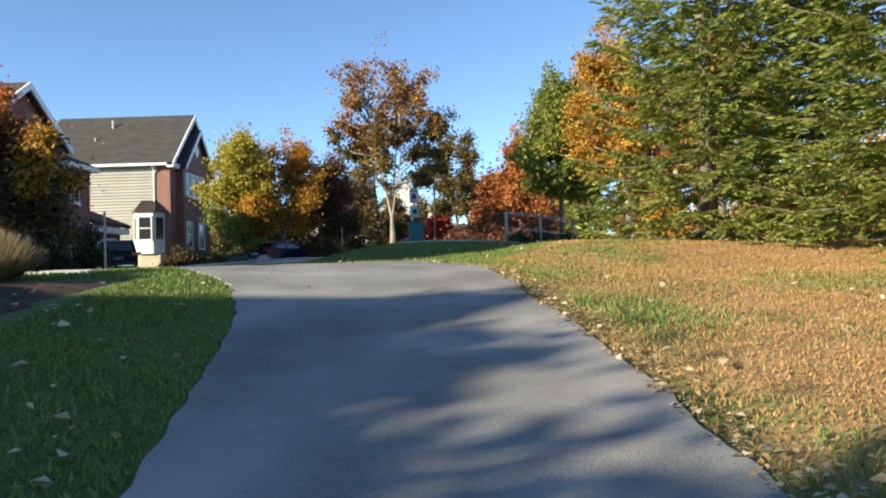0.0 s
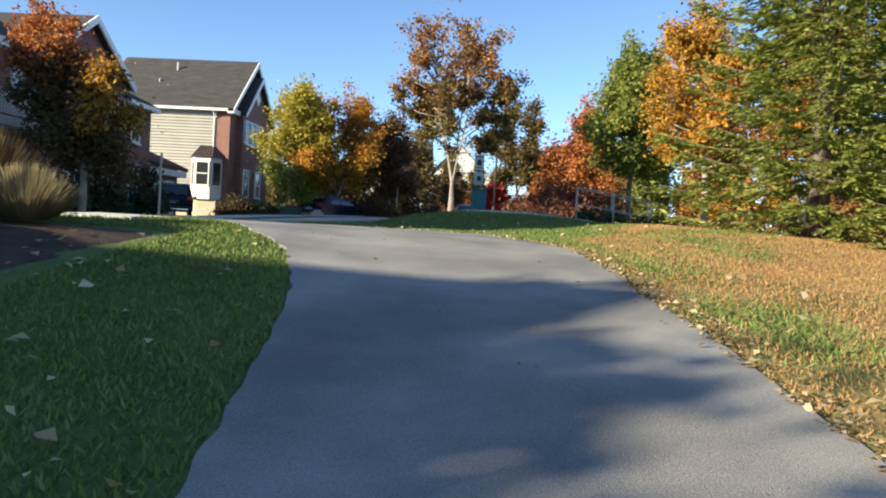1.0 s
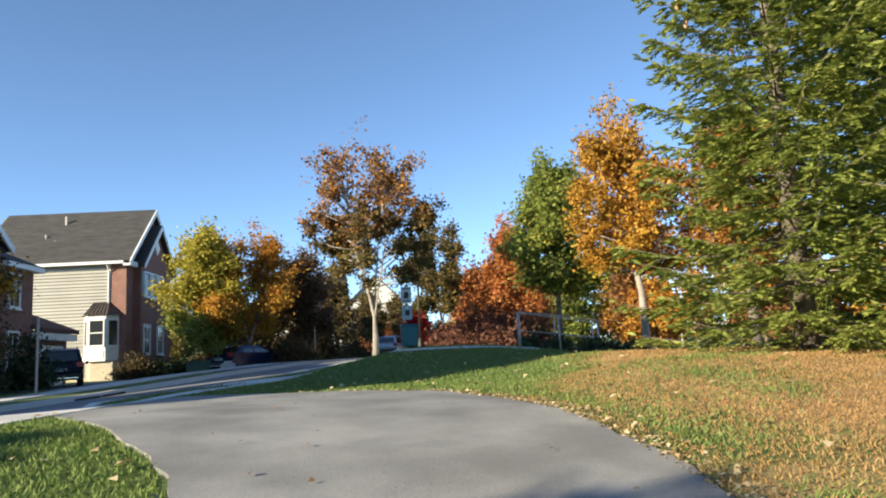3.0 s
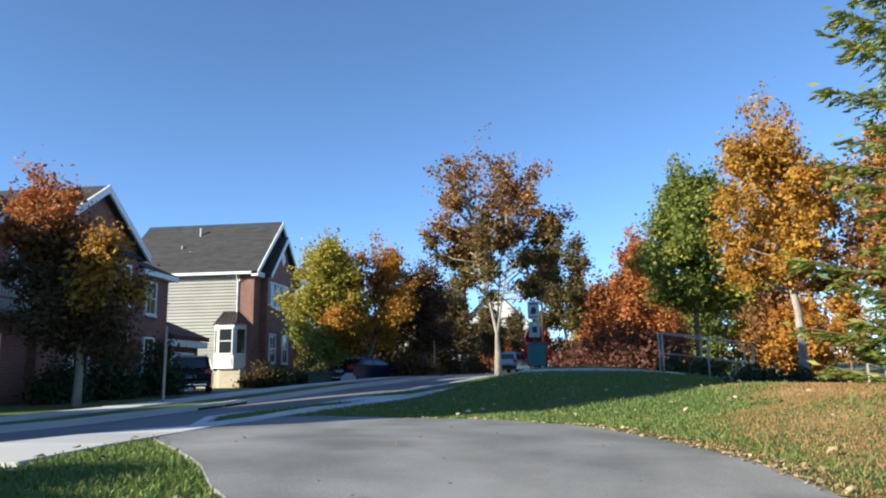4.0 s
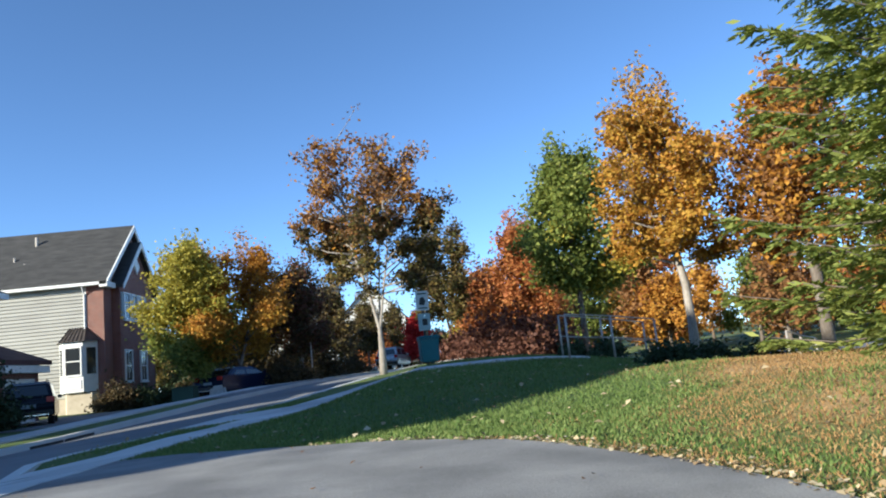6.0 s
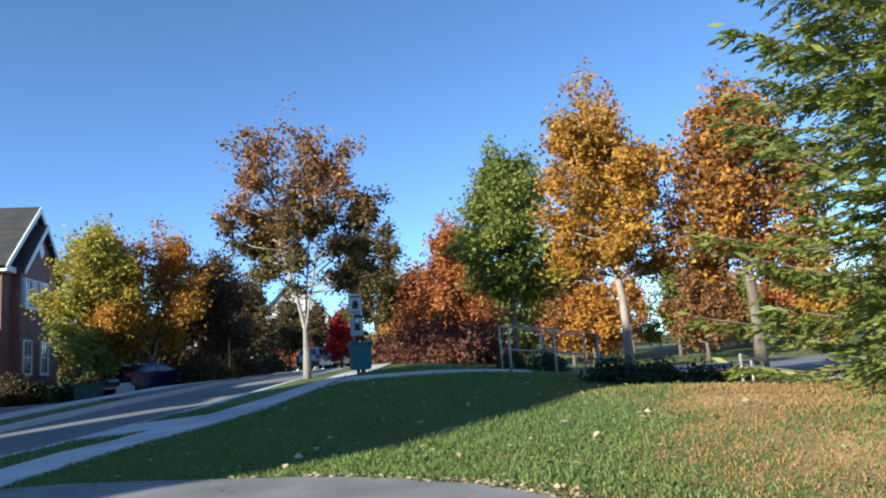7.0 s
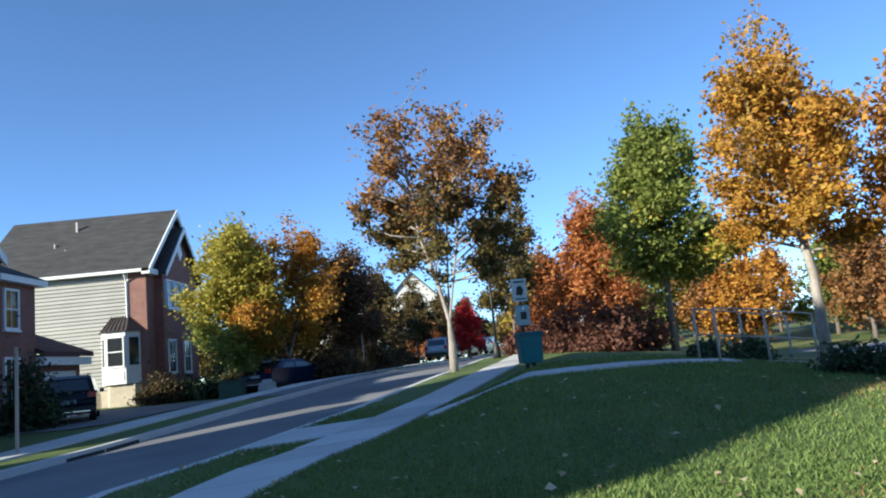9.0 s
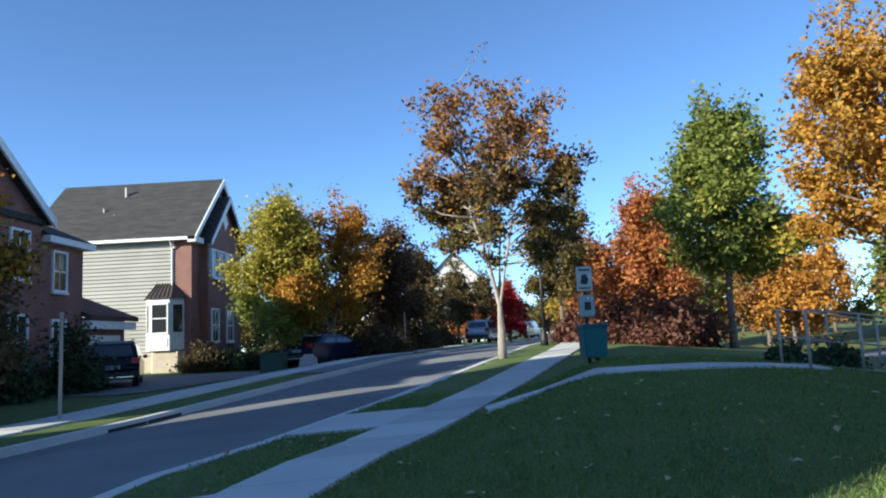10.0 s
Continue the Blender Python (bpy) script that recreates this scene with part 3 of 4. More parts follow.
def house_brick():
    """The nearer brick house in deep shade, with its porch balcony, street gable, bump-out and garage."""
    X = -18.85
    h = thing("house", "dark red brick house in shade with white trim and porch", "house", group="houses along the street")
    part("wall", Geo().box((-28, 19.2, 0.2), (X - 0.02, 36.1, 7.2)), M_BRICK_X, h)
    part("gable_wall", Geo().prism([(29.0, 0.2), (35.3, 0.2), (35.3, 7.45), (32.15, 9.6), (29.0, 7.45)], 0, X - 4, X + 0.3), M_BRICK_X, h, "brick street gable")
    r = part("gable_roof", gable_roof_x(29.0, 35.3, X - 9, X + 0.65, 7.45, 9.6, 0.35, 0.2), M_SHINGLE, h)
    for s in (-1, 1):
        a = 32.15 + s * 3.55
        part("rake_board", Geo().prism([(a, 7.1), (32.15, 9.52), (32.15, 9.85), (a, 7.43)], 0, X + 0.65, X + 0.74), M_WHITE, r, "white rake board")
    part("roof", Geo().prism([(-28.5, 7.2), (-23.6, 9.7), (X + 0.45, 7.2), (X + 0.45, 7.4), (-23.6, 9.95), (-28.5, 7.4)], 1, 19.0, 35.6), M_SHINGLE, h, "dark shingle roof")
    part("cornice", Geo().box((X, 19.2, 7.1), (X + 0.5, 29.5, 7.42)), M_WHITE, h, "white cornice")
    part("bump_out", Geo().box((-26, 36.1, 0.2), (X - 0.06, 38.9, 6.75)), M_BRICK_X, h, "brick side bump-out")
    part("bump_roof", Geo().add([(-26, 36.0, 6.95), (X + 0.35, 36.0, 6.95), (X + 0.35, 39.25, 6.95), (-26, 39.25, 6.95), (-26, 36.2, 8.1), (-20.6, 36.2, 8.1)], [(3, 2, 1, 0), (0, 1, 5, 4), (1, 2, 5), (2, 3, 4, 5), (3, 0, 4)]), M_SHINGLE, h, "dark hipped roof")
    part("fascia", Geo().box((-26, 36.0, 6.7), (X + 0.33, 39.2, 6.94)), M_WHITE, h, "white fascia")
    window(h, X - 0.06, 37.2, 5.0, 0.8, 1.4, "x")
    window(h, X - 0.06, 37.2, 2.2, 0.8, 1.6, "x")
    for yy in (31.5, 34.2):
        window(h, X + 0.3, yy, 5.2, 0.9, 1.6, "x")
        window(h, X + 0.3, yy, 2.2, 0.9, 1.7, "x")
    for yy in (23.6, 26.0, 28.2):
        window(h, X - 0.02, yy, 5.2, 0.9, 1.6, "x")
    gar = part("garage", Geo().box((-26, 38.9, 0.2), (-19.0, 42.6, 4.0)), M_BRICK_X, h, "low brick garage wing")
    part("garage_roof", Geo().prism([(-23.5, 5.9), (-18.5, 3.9), (-18.5, 4.1), (-23.5, 6.1)], 1, 38.8, 42.9), M_REDROOF, gar, "dark reddish shed roof")
    part("garage_fascia", Geo().box((-18.9, 38.9, 3.55), (-18.55, 42.8, 3.88)), M_WHITE, gar)
    part("garage_door", Geo().box((-19.0, 39.6, 1.0), (-18.93, 42.1, 3.3)), M_WHITE, gar, "white panelled garage door")
    # porch with balcony
    deck = part("porch_deck", Geo().box((X, 24.6, 4.1), (X + 1.7, 29.2, 4.4)), M_WHITE, h, "white porch roof and balcony deck")
    for yy in (24.8, 29.0):
        part("porch_column", Geo().tube([(X + 1.5, yy, 1.0), (X + 1.5, yy, 4.1)], [0.16, 0.13], 12), M_WHITE, h, "white round column")
    part("rail", Geo().box((X + 1.58, 24.6, 5.25), (X + 1.68, 29.2, 5.33)).box((X + 1.58, 24.6, 4.5), (X + 1.68, 29.2, 4.56)), M_WHITE, deck)
    for i in range(31):
        part("baluster", Geo().box((X + 1.6, 24.65 + i * 0.15, 4.56), (X + 1.66, 24.7 + i * 0.15, 5.25)), M_WHITE, deck)
    part("front_door", Geo().box((X, 26.4, 1.2), (X + 0.07, 27.5, 3.5)), M_WHITE, h)
    part("porch_floor", Geo().box((X, 24.4, 0.4), (X + 1.9, 29.4, 1.05)), M_CONCRETE, h)
    return h


def plain_house(x, y, w, d, z0, ze, zt, mat, label, ridge_x=True):
    h = thing("house", label, "house", group="houses along the street")
    part("wall", Geo().prism([(y, z0), (y + d, z0), (y + d, ze), (y + d / 2, zt), (y, ze)], 0, x, x + w) if ridge_x else Geo().prism([(x, z0), (x + w, z0), (x + w, ze), (x + w / 2, zt), (x, ze)], 1, y, y + d), mat, h)
    if ridge_x:
        part("roof", gable_roof_x(y, y + d, x - 0.3, x + w + 0.3, ze, zt), M_SHINGLE, h, "grey shingle roof")
    else:
        k = (zt - ze) / (w / 2)
        part("roof", Geo().prism([(x - 0.4, ze - 0.4 * k), (x + w / 2, zt), (x + w + 0.4, ze - 0.4 * k), (x + w + 0.4, ze - 0.4 * k + 0.2), (x + w / 2, zt + 0.25), (x - 0.4, ze - 0.4 * k + 0.2)], 1, y - 0.3, y + d + 0.3), M_SHINGLE, h, "grey shingle roof")
    for zz in (z0 + 1.4, z0 + 4.2):
        if zz + 1.4 < ze:
            n = max(2, int(w / 2.4))
            for i in range(n):
                window(h, x + w * (i + 0.5) / n, y, zz, 0.9, 1.4, "-y")
            n = max(2, int(d / 2.6))
            for i in range(n):
                window(h, x + w, y + d * (i + 0.5) / n, zz, 0.9, 1.4, "x")
    return h


house_gable()
house_brick()
M_OFFWHITE = plain("off_white_siding", (0.62, 0.6, 0.56), 0.6)
# row houses out of view, added to throw shade over street and berm
for yy in (1.3, 6.8):
    plain_house(-27, yy, 6, 5.4, 0.3, 13.2, 16.3, M_BRICK_X, "unseen tall brick row house that shades the street and berm", ridge_x=False)
# out of view, its ridge placed for the shadow edge across the trail
plain_house(-25, -9.7, 7.0, 8.0, -1.2, 5.6, 9.0, M_OFFWHITE, "unseen pale house that shades the start of the trail")
plain_house(-10.5, 104, 9, 12, 2.4, 9.0, 13.5, M_OFFWHITE, "off-white gabled house far along the street", ridge_x=False)
plain_house(-17, 86, 8, 9, 2.0, 8.2, 12, M_OFFWHITE, "pale sided house along the street")


# ---- trees ----
def grow(seed, height, fork, spread, low, limbs, r0, lean=(0, 0), stems=1, rise=0.42):
    """Trunk and limbs, and the points where leaf clumps sit."""
    R = random.Random(seed)
    g, tips = Geo(), []
    a1 = R.uniform(0, 6.28)
    for s in range(stems):
        a0 = a1 + 2 * math.pi * s / stems
        sp = 0.0 if stems == 1 else spread * 0.3
        joint = Vector((0.02 * s, 0, fork))
        topv = Vector((lean[0] + sp * math.cos(a0), lean[1] + sp * math.sin(a0), height * (0.95 if s == 0 else R.uniform(0.78, 0.92))))
        axis = [Vector((0, 0, -0.15)), Vector((0.02, 0.01, fork * 0.5)), joint]
        for k in range(1, 6):
            t = k / 5
            bow = 0.25 * sp * math.sin(math.pi * t)
            axis.append(joint.lerp(topv, t) + Vector((math.cos(a0) * bow, math.sin(a0) * bow, 0)) + Vector((R.uniform(-1, 1), R.uniform(-1, 1), 0)) * 0.014 * height)
        rr = r0 if s == 0 else r0 * 0.6
        kk = 1.0 if stems == 1 else 0.62
        g.tube(axis, [rr * 1.35, rr * 1.02, rr * 0.95 * kk] + [rr * (0.85 - 0.16 * k) * kk + 0.006 for k in range(1, 6)], 8)
        for k in range(10):
            b = axis[4].lerp(axis[7], R.random() ** 0.8)
            tips += [b + Vector((R.gauss(0, 0.12), R.gauss(0, 0.12), R.uniform(0, 0.3))) for _ in range(2)]
        n = max(3, limbs // stems)
        for i in range(n):
            t = (i + R.random()) / n
            z = low + (height * 0.84 - low) * t
            p = Vector((0, 0, z))
            for a, b in zip(axis[2:], axis[3:]):
                if a.z <= z <= b.z:
                    p = a.lerp(b, (z - a.z) / (b.z - a.z))
            ang = i * 2.4 + R.uniform(-0.5, 0.5) if stems == 1 else a0 + R.uniform(-1.7, 1.7)
            L = spread * (1.0 - 0.72 * t ** 1.3) * (0.72 + 0.28 * min(1, t * 5)) * R.uniform(0.6, 1.08) * (1 if stems == 1 else 0.85)
            start = p
            up = rise * R.uniform(0.5, 1.3) * (0.7 + 0.8 * t)
            end = Vector((p.x + L * math.cos(ang), p.y + L * math.sin(ang), z + L * up))
            mid = start.lerp(end, 0.5) + Vector((R.uniform(-0.1, 0.1), R.uniform(-0.1, 0.1), R.uniform(-0.1, 0.04))) * L
            g.tube([start, mid, end], [rr * 0.34 * (1 - 0.6 * t) + 0.012, rr * 0.2 * (1 - 0.6 * t) + 0.008, 0.006], 5)
            for k in range(6):
                q = R.uniform(0.25, 1.0)
                b = start.lerp(mid, q * 2) if q < 0.5 else mid.lerp(end, q * 2 - 1)
                d = Vector((R.gauss(0, 0.8) + math.cos(ang) * 0.4, R.gauss(0, 0.8) + math.sin(ang) * 0.4, R.gauss(0.6, 0.6)))
                e = b + d.normalized() * R.uniform(0.3, 0.75) * (0.25 + 0.22 * spread)
                g.tube([b, b.lerp(e, 0.5) + Vector((0, 0, 0.03)), e], [0.016, 0.01, 0.004], 3)
                tips += [e, b.lerp(e, 0.7), b.lerp(e, 0.4)]
            tips.append(end)
        for k in range(max(2, 7 // stems)):
            b = axis[5].lerp(axis[7], R.random())
            e = b + Vector((R.uniform(-0.3, 0.3) * spread, R.uniform(-0.3, 0.3) * spread, height * R.uniform(0.1, 0.2)))
            e.z = min(e.z, height * 1.06)
            g.tube([b, b.lerp(e, 0.5) + Vector((0, 0, -0.05)), e], [0.02, 0.012, 0.004], 4)
            tips += [b.lerp(e, q) for q in (0.35, 0.55, 0.75, 0.95)]
    return g, np.array([tuple(t) for t in tips])


def foliage(seed, tips, n, leaf, clump, mat, flat=0.7):
    r = np.random.RandomState(seed)
    weight = r.gamma(1.4, 1.0, len(tips)) * (1.25 - 0.8 * (tips[:, 2] - tips[:, 2].min()) / np.ptp(tips[:, 2]))
    pick = r.choice(len(tips), n, p=weight / weight.sum())
    c = tips[pick] + r.normal(size=(n, 3)) * clump * r.uniform(0.35, 1.0, (n, 1)) * np.array([1, 1, 0.9])
    u = unit(r.normal(size=(n, 3)) * np.array([1, 1, flat]) + np.array([0, 0, -0.25]))
    w = unit(np.cross(u, r.normal(size=(n, 3))))
    s = leaf * r.uniform(0.6, 1.25, (n, 1))
    nn = np.cross(u, w)
    return quads("leaves", c, u * s, w * s * 0.62, mat, fold=nn * s * 0.25)


def tree(name, label, place, height, spread, fork, low, mats, n, leaf, seed, r0=0.14, limbs=26, clump=0.3, stems=1, bark=None, group="", z=None, lean=(0, 0), rise=0.42):
    x, y = place
    t = thing(name, label, "tree", (x, y, (land(x, y) if z is None else z) - 0.02), group=group)
    g, tips = grow(seed, height, fork, spread, low, limbs, r0, lean, stems, rise)
    part("trunk", g, bark or M_BARK, t, smooth=True)
    if callable(mats):
        groups = mats(tips)
    else:
        groups = [(m, tips, share) for m, share in mats]
    for i, (m, tp, share) in enumerate(groups):
        part("crown", foliage(seed * 7 + i, tp, int(n * share), leaf, clump, m), m, t)
    return t


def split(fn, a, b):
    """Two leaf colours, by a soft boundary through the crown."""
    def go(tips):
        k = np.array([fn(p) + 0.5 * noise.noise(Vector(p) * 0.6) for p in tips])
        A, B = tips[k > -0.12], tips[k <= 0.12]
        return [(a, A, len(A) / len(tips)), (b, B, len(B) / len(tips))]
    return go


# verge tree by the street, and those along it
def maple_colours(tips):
    """Rust and amber above, olive below; dark brown leaves paint the skirt's shade."""
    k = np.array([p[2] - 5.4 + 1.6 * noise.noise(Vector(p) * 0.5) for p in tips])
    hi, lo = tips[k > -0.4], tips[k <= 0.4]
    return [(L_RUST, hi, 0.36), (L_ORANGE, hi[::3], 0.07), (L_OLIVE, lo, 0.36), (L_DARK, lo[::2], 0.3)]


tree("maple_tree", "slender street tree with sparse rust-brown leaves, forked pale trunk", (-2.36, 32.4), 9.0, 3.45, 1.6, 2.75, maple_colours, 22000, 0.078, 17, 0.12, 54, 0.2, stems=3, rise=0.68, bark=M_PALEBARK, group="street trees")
tree("maple_tree", "small olive-brown street tree behind the first", (0.7, 43), 7.2, 1.75, 1.5, 1.8, [(L_OLIVE, 0.55), (L_DARK, 0.45)], 12250, 0.091, 12, 0.12, 26, 0.28, stems=2, group="street trees")
tree("yellow_tree", "broad yellow-green tree in front of the brick house", (-12.4, 45), 8.7, 3.4, 1.4, 1.6, split(lambda p: p[2] * 0.22 - 0.9, L_YELLOW, L_GREEN), 28000, 0.098, 13, 0.16, 38, 0.4, stems=2, group="street trees")
tree("orange_tree", "rounded orange autumn tree beside the yellow one", (-10.2, 45.5), 8.2, 3.3, 1.5, 2.0, split(lambda p: p[2] * 0.3 - 1.1, L_ORANGE, L_AMBER), 24500, 0.098, 14, 0.16, 36, 0.38, stems=2, group="street trees")
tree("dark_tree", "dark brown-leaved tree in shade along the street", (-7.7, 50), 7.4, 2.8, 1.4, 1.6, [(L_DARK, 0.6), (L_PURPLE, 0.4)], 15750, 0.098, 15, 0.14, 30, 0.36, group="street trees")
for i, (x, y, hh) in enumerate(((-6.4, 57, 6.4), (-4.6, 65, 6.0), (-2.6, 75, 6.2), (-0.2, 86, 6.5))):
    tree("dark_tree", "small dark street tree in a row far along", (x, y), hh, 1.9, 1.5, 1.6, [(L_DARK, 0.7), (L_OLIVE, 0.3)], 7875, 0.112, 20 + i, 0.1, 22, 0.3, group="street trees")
# dark leaves below the red top paint in the crown's inner shade
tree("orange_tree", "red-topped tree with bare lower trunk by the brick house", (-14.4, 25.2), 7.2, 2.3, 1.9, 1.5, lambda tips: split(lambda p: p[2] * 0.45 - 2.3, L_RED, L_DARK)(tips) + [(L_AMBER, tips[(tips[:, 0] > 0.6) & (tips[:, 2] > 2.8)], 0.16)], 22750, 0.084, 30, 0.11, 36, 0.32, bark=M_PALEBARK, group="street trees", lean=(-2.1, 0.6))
# low trees added to darken the pale gap below the yellow tree
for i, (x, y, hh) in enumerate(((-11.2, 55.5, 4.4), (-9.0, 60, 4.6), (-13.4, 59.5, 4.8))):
    tree("dark_tree", "low dark bushy tree added to darken the gap behind the street row", (x, y), hh, 2.3, 0.7, 0.5, [(L_DARK, 0.7), (L_OLIVE, 0.3)], 9000, 0.115, 320 + i, 0.1, 26, 0.42, group="street trees")
# park side
tree("green_tree", "tall green tree turning yellow beside the stair", (5.7, 36), 8.9, 3.0, 2.2, 2.6, split(lambda p: p[2] * 0.1 - 0.2, L_GREEN, L_YELLOW), 26000, 0.1, 40, 0.12, 40, 0.36, group="park trees")
tree("orange_tree", "tall golden orange tree with a pale trunk", (7.0, 28.1), 8.8, 3.0, 2.3, 2.7, [(L_AMBER, 0.6), (L_ORANGE, 0.4)], 25375, 0.077, 41, 0.125, 40, 0.26, rise=0.55, bark=M_PALEBARK, group="park trees", lean=(-0.7, 0))
tree("orange_tree", "orange-brown tree beyond the hedge", (9.6, 25.6), 8.3, 2.9, 2.2, 2.6, [(L_RUST, 0.5), (L_ORANGE, 0.5)], 20125, 0.084, 42, 0.15, 36, 0.3, group="park trees")
tree("red_tree", "red-orange tree behind the green one", (4.6, 43), 7.0, 2.6, 1.5, 1.2, [(L_RED, 1.0)], 19250, 0.098, 43, 0.15, 34, 0.36, group="park trees")
tree("red_tree", "low red-orange tree at the end of the row", (3.0, 48), 5.0, 2.0, 1.0, 0.8, [(L_RED, 0.7), (L_PURPLE, 0.3)], 10500, 0.105, 44, 0.12, 26, 0.34, group="park trees")
tree("red_tree", "bright crimson tree far along the street", (-0.6, 68), 4.5, 1.6, 1.0, 0.8, [(L_CRIMSON, 1.0)], 6125, 0.119, 45, 0.1, 20, 0.34, group="street trees")
tree("orange_tree", "orange tree far along the street", (-4.2, 72), 4.0, 1.7, 0.9, 0.8, [(L_RED, 1.0)], 5250, 0.119, 46, 0.1, 20, 0.34, group="street trees")
tree("yellow_tree", "yellow-green tree beyond the verge", (3.2, 60), 4.2, 1.8, 1.2, 1.0, [(L_YELLOW, 0.5), (L_AMBER, 0.5)], 9625, 0.112, 47, 0.12, 26, 0.36, group="street trees")
rr = random.Random(5)
for i in range(48):
    x, y = 7 + i * 1.75 + rr.uniform(-2, 2), 70 + rr.uniform(-10, 16) - i * 0.5
    tree("far_tree", "distant autumn tree beyond the parking road", (x, y), rr.uniform(6, 10), rr.uniform(2.6, 3.8), 1.4, 0.9, [((L_ORANGE, L_RED, L_AMBER, L_OLIVE, L_GREEN, L_RUST)[i % 6], 1.0)], 5200, 0.17, 60 + i, 0.14, 20, 0.5, group="far trees")

for i in range(14):
    x, y = -30 + i * 2.7 + rr.uniform(-1, 1), 92 + 18 * smooth(3, 9, i) + rr.uniform(-5, 5)
    tree("far_tree", "distant dark tree closing the view between the houses", (x, y), rr.uniform(6, 8.5) if i < 7 else rr.uniform(4.5, 6), rr.uniform(2.8, 3.6), 1.2, 0.6, [((L_DARK, L_OLIVE, L_RUST, L_DARK)[i % 4], 1.0)], 5200, 0.18, 140 + i, 0.14, 22, 0.55, group="far trees")


def shrub(name, label, place, r, h, mat, n, seed, leaf=0.07, group=""):
    x, y = place
    s = thing(name, label, "shrub", (x, y, land(x, y) - 0.02), group=group)
    R = np.random.RandomState(seed)
    d = unit(R.normal(size=(90, 3)))
    tips = np.abs(d) * np.array([0, 0, 1]) * h * R.uniform(0.25, 0.9, (90, 1)) + d * np.array([1, 1, 0]) * r * R.uniform(0.3, 0.95, (90, 1))
    g = Geo()
    for i in range(0, 90, 6):
        g.tube([(0, 0, 0), tuple(tips[i] * np.array([0.5, 0.5, 0.6])), tuple(tips[i])], [0.03, 0.02, 0.008], 4)
    part("stems", g, M_BARK, s)
    part("leaves", foliage(seed, tips, n, leaf, 0.13 * (r + h), mat), mat, s)
    return s


for i, (x, y, r, h) in enumerate(((3.4, 20.4, 0.55, 0.5), (4.1, 20.2, 0.6, 0.55), (4.8, 19.9, 0.6, 0.6), (5.4, 19.6, 0.5, 0.5))):
    shrub("hedge_shrub", "low dark evergreen shrub of the clipped hedge", (x, y), r, h, L_EVERGREEN, 3000, 200 + i, 0.05, group="hedge")
for i, (x, y, r, h) in enumerate(((2.3, 23.4, 0.35, 0.4), (3.0, 23.2, 0.5, 0.5))):
    shrub("hedge_shrub", "small round evergreen shrub by the stair", (x, y), r, h, L_EVERGREEN, 1800, 210 + i, 0.05, group="hedge")
for i, (x, y, r, h) in enumerate(((3.0, 35, 1.3, 2.2), (1.9, 37, 1.2, 1.9), (4.4, 36.5, 1.3, 2.0), (0.9, 39.5, 1.0, 1.3))):
    shrub("purple_shrub", "purple-brown shrub thinning out in autumn", (x, y), r, h, L_PURPLE, 3200, 220 + i, 0.1, group="shrubs by the trees")
# evergreens at the houses; most L_DARK ones added to darken under the trees
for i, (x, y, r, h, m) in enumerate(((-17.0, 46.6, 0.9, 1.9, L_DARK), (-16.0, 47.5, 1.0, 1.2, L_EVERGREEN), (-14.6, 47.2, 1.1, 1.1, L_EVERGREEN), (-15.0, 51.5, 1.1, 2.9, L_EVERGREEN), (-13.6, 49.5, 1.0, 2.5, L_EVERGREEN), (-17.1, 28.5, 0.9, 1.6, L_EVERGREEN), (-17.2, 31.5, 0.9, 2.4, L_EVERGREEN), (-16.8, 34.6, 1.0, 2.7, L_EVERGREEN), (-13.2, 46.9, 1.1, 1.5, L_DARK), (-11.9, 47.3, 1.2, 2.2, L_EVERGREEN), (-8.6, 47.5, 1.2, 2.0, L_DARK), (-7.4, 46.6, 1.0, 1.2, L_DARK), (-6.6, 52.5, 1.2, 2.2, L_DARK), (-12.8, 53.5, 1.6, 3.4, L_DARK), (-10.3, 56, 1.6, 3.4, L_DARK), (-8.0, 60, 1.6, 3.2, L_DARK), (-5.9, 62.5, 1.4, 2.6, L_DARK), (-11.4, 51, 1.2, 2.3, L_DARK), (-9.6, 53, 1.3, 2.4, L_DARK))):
    shrub("yard_shrub", "dark shrub at the house foot and filling the dark under trees", (x, y), r, h, m, 3600, 240 + i, 0.09, group="shrubs at the houses")


def straw_clump(place, r, h, n, seed, mat, label):
    x, y = place
    s = thing("ornamental_grass", label, "shrub", (x, y, land(x, y) - 0.02), group="shrubs in the mulch bed")
    R = np.random.RandomState(seed)
    a = R.uniform(0, 2 * np.pi, n)
    k = R.uniform(0.1, 1, n)
    b = np.stack([np.cos(a) * 0.25 * r * k, np.sin(a) * 0.25 * r * k, np.zeros(n)], 1)
    t = np.stack([np.cos(a) * r * k, np.sin(a) * r * k, h * (1.05 - 0.5 * k ** 2) * R.uniform(0.6, 1, n)], 1)
    m = (b + t) / 2 + np.array([0, 0, 0.1]) * h
    side = np.stack([-np.sin(a), np.cos(a), np.zeros(n)], 1) * 0.012
    part("blades", quads("blades", m, (t - b) / 2, side, mat), mat, s)
    return s


for i, (x, y, r, h) in enumerate(((-4.7, 7.9, 0.6, 0.55), (-5.5, 8.3, 0.85, 0.9), (-5.7, 7.2, 0.8, 0.8), (-4.9, 6.7, 0.5, 0.4), (-6.5, 7.6, 0.9, 0.95))):
    straw_clump((x, y), r, h, 2600, 300 + i, (L_STRAW, L_DARK)[i % 2], "straw-coloured ornamental grass in the mulch bed")


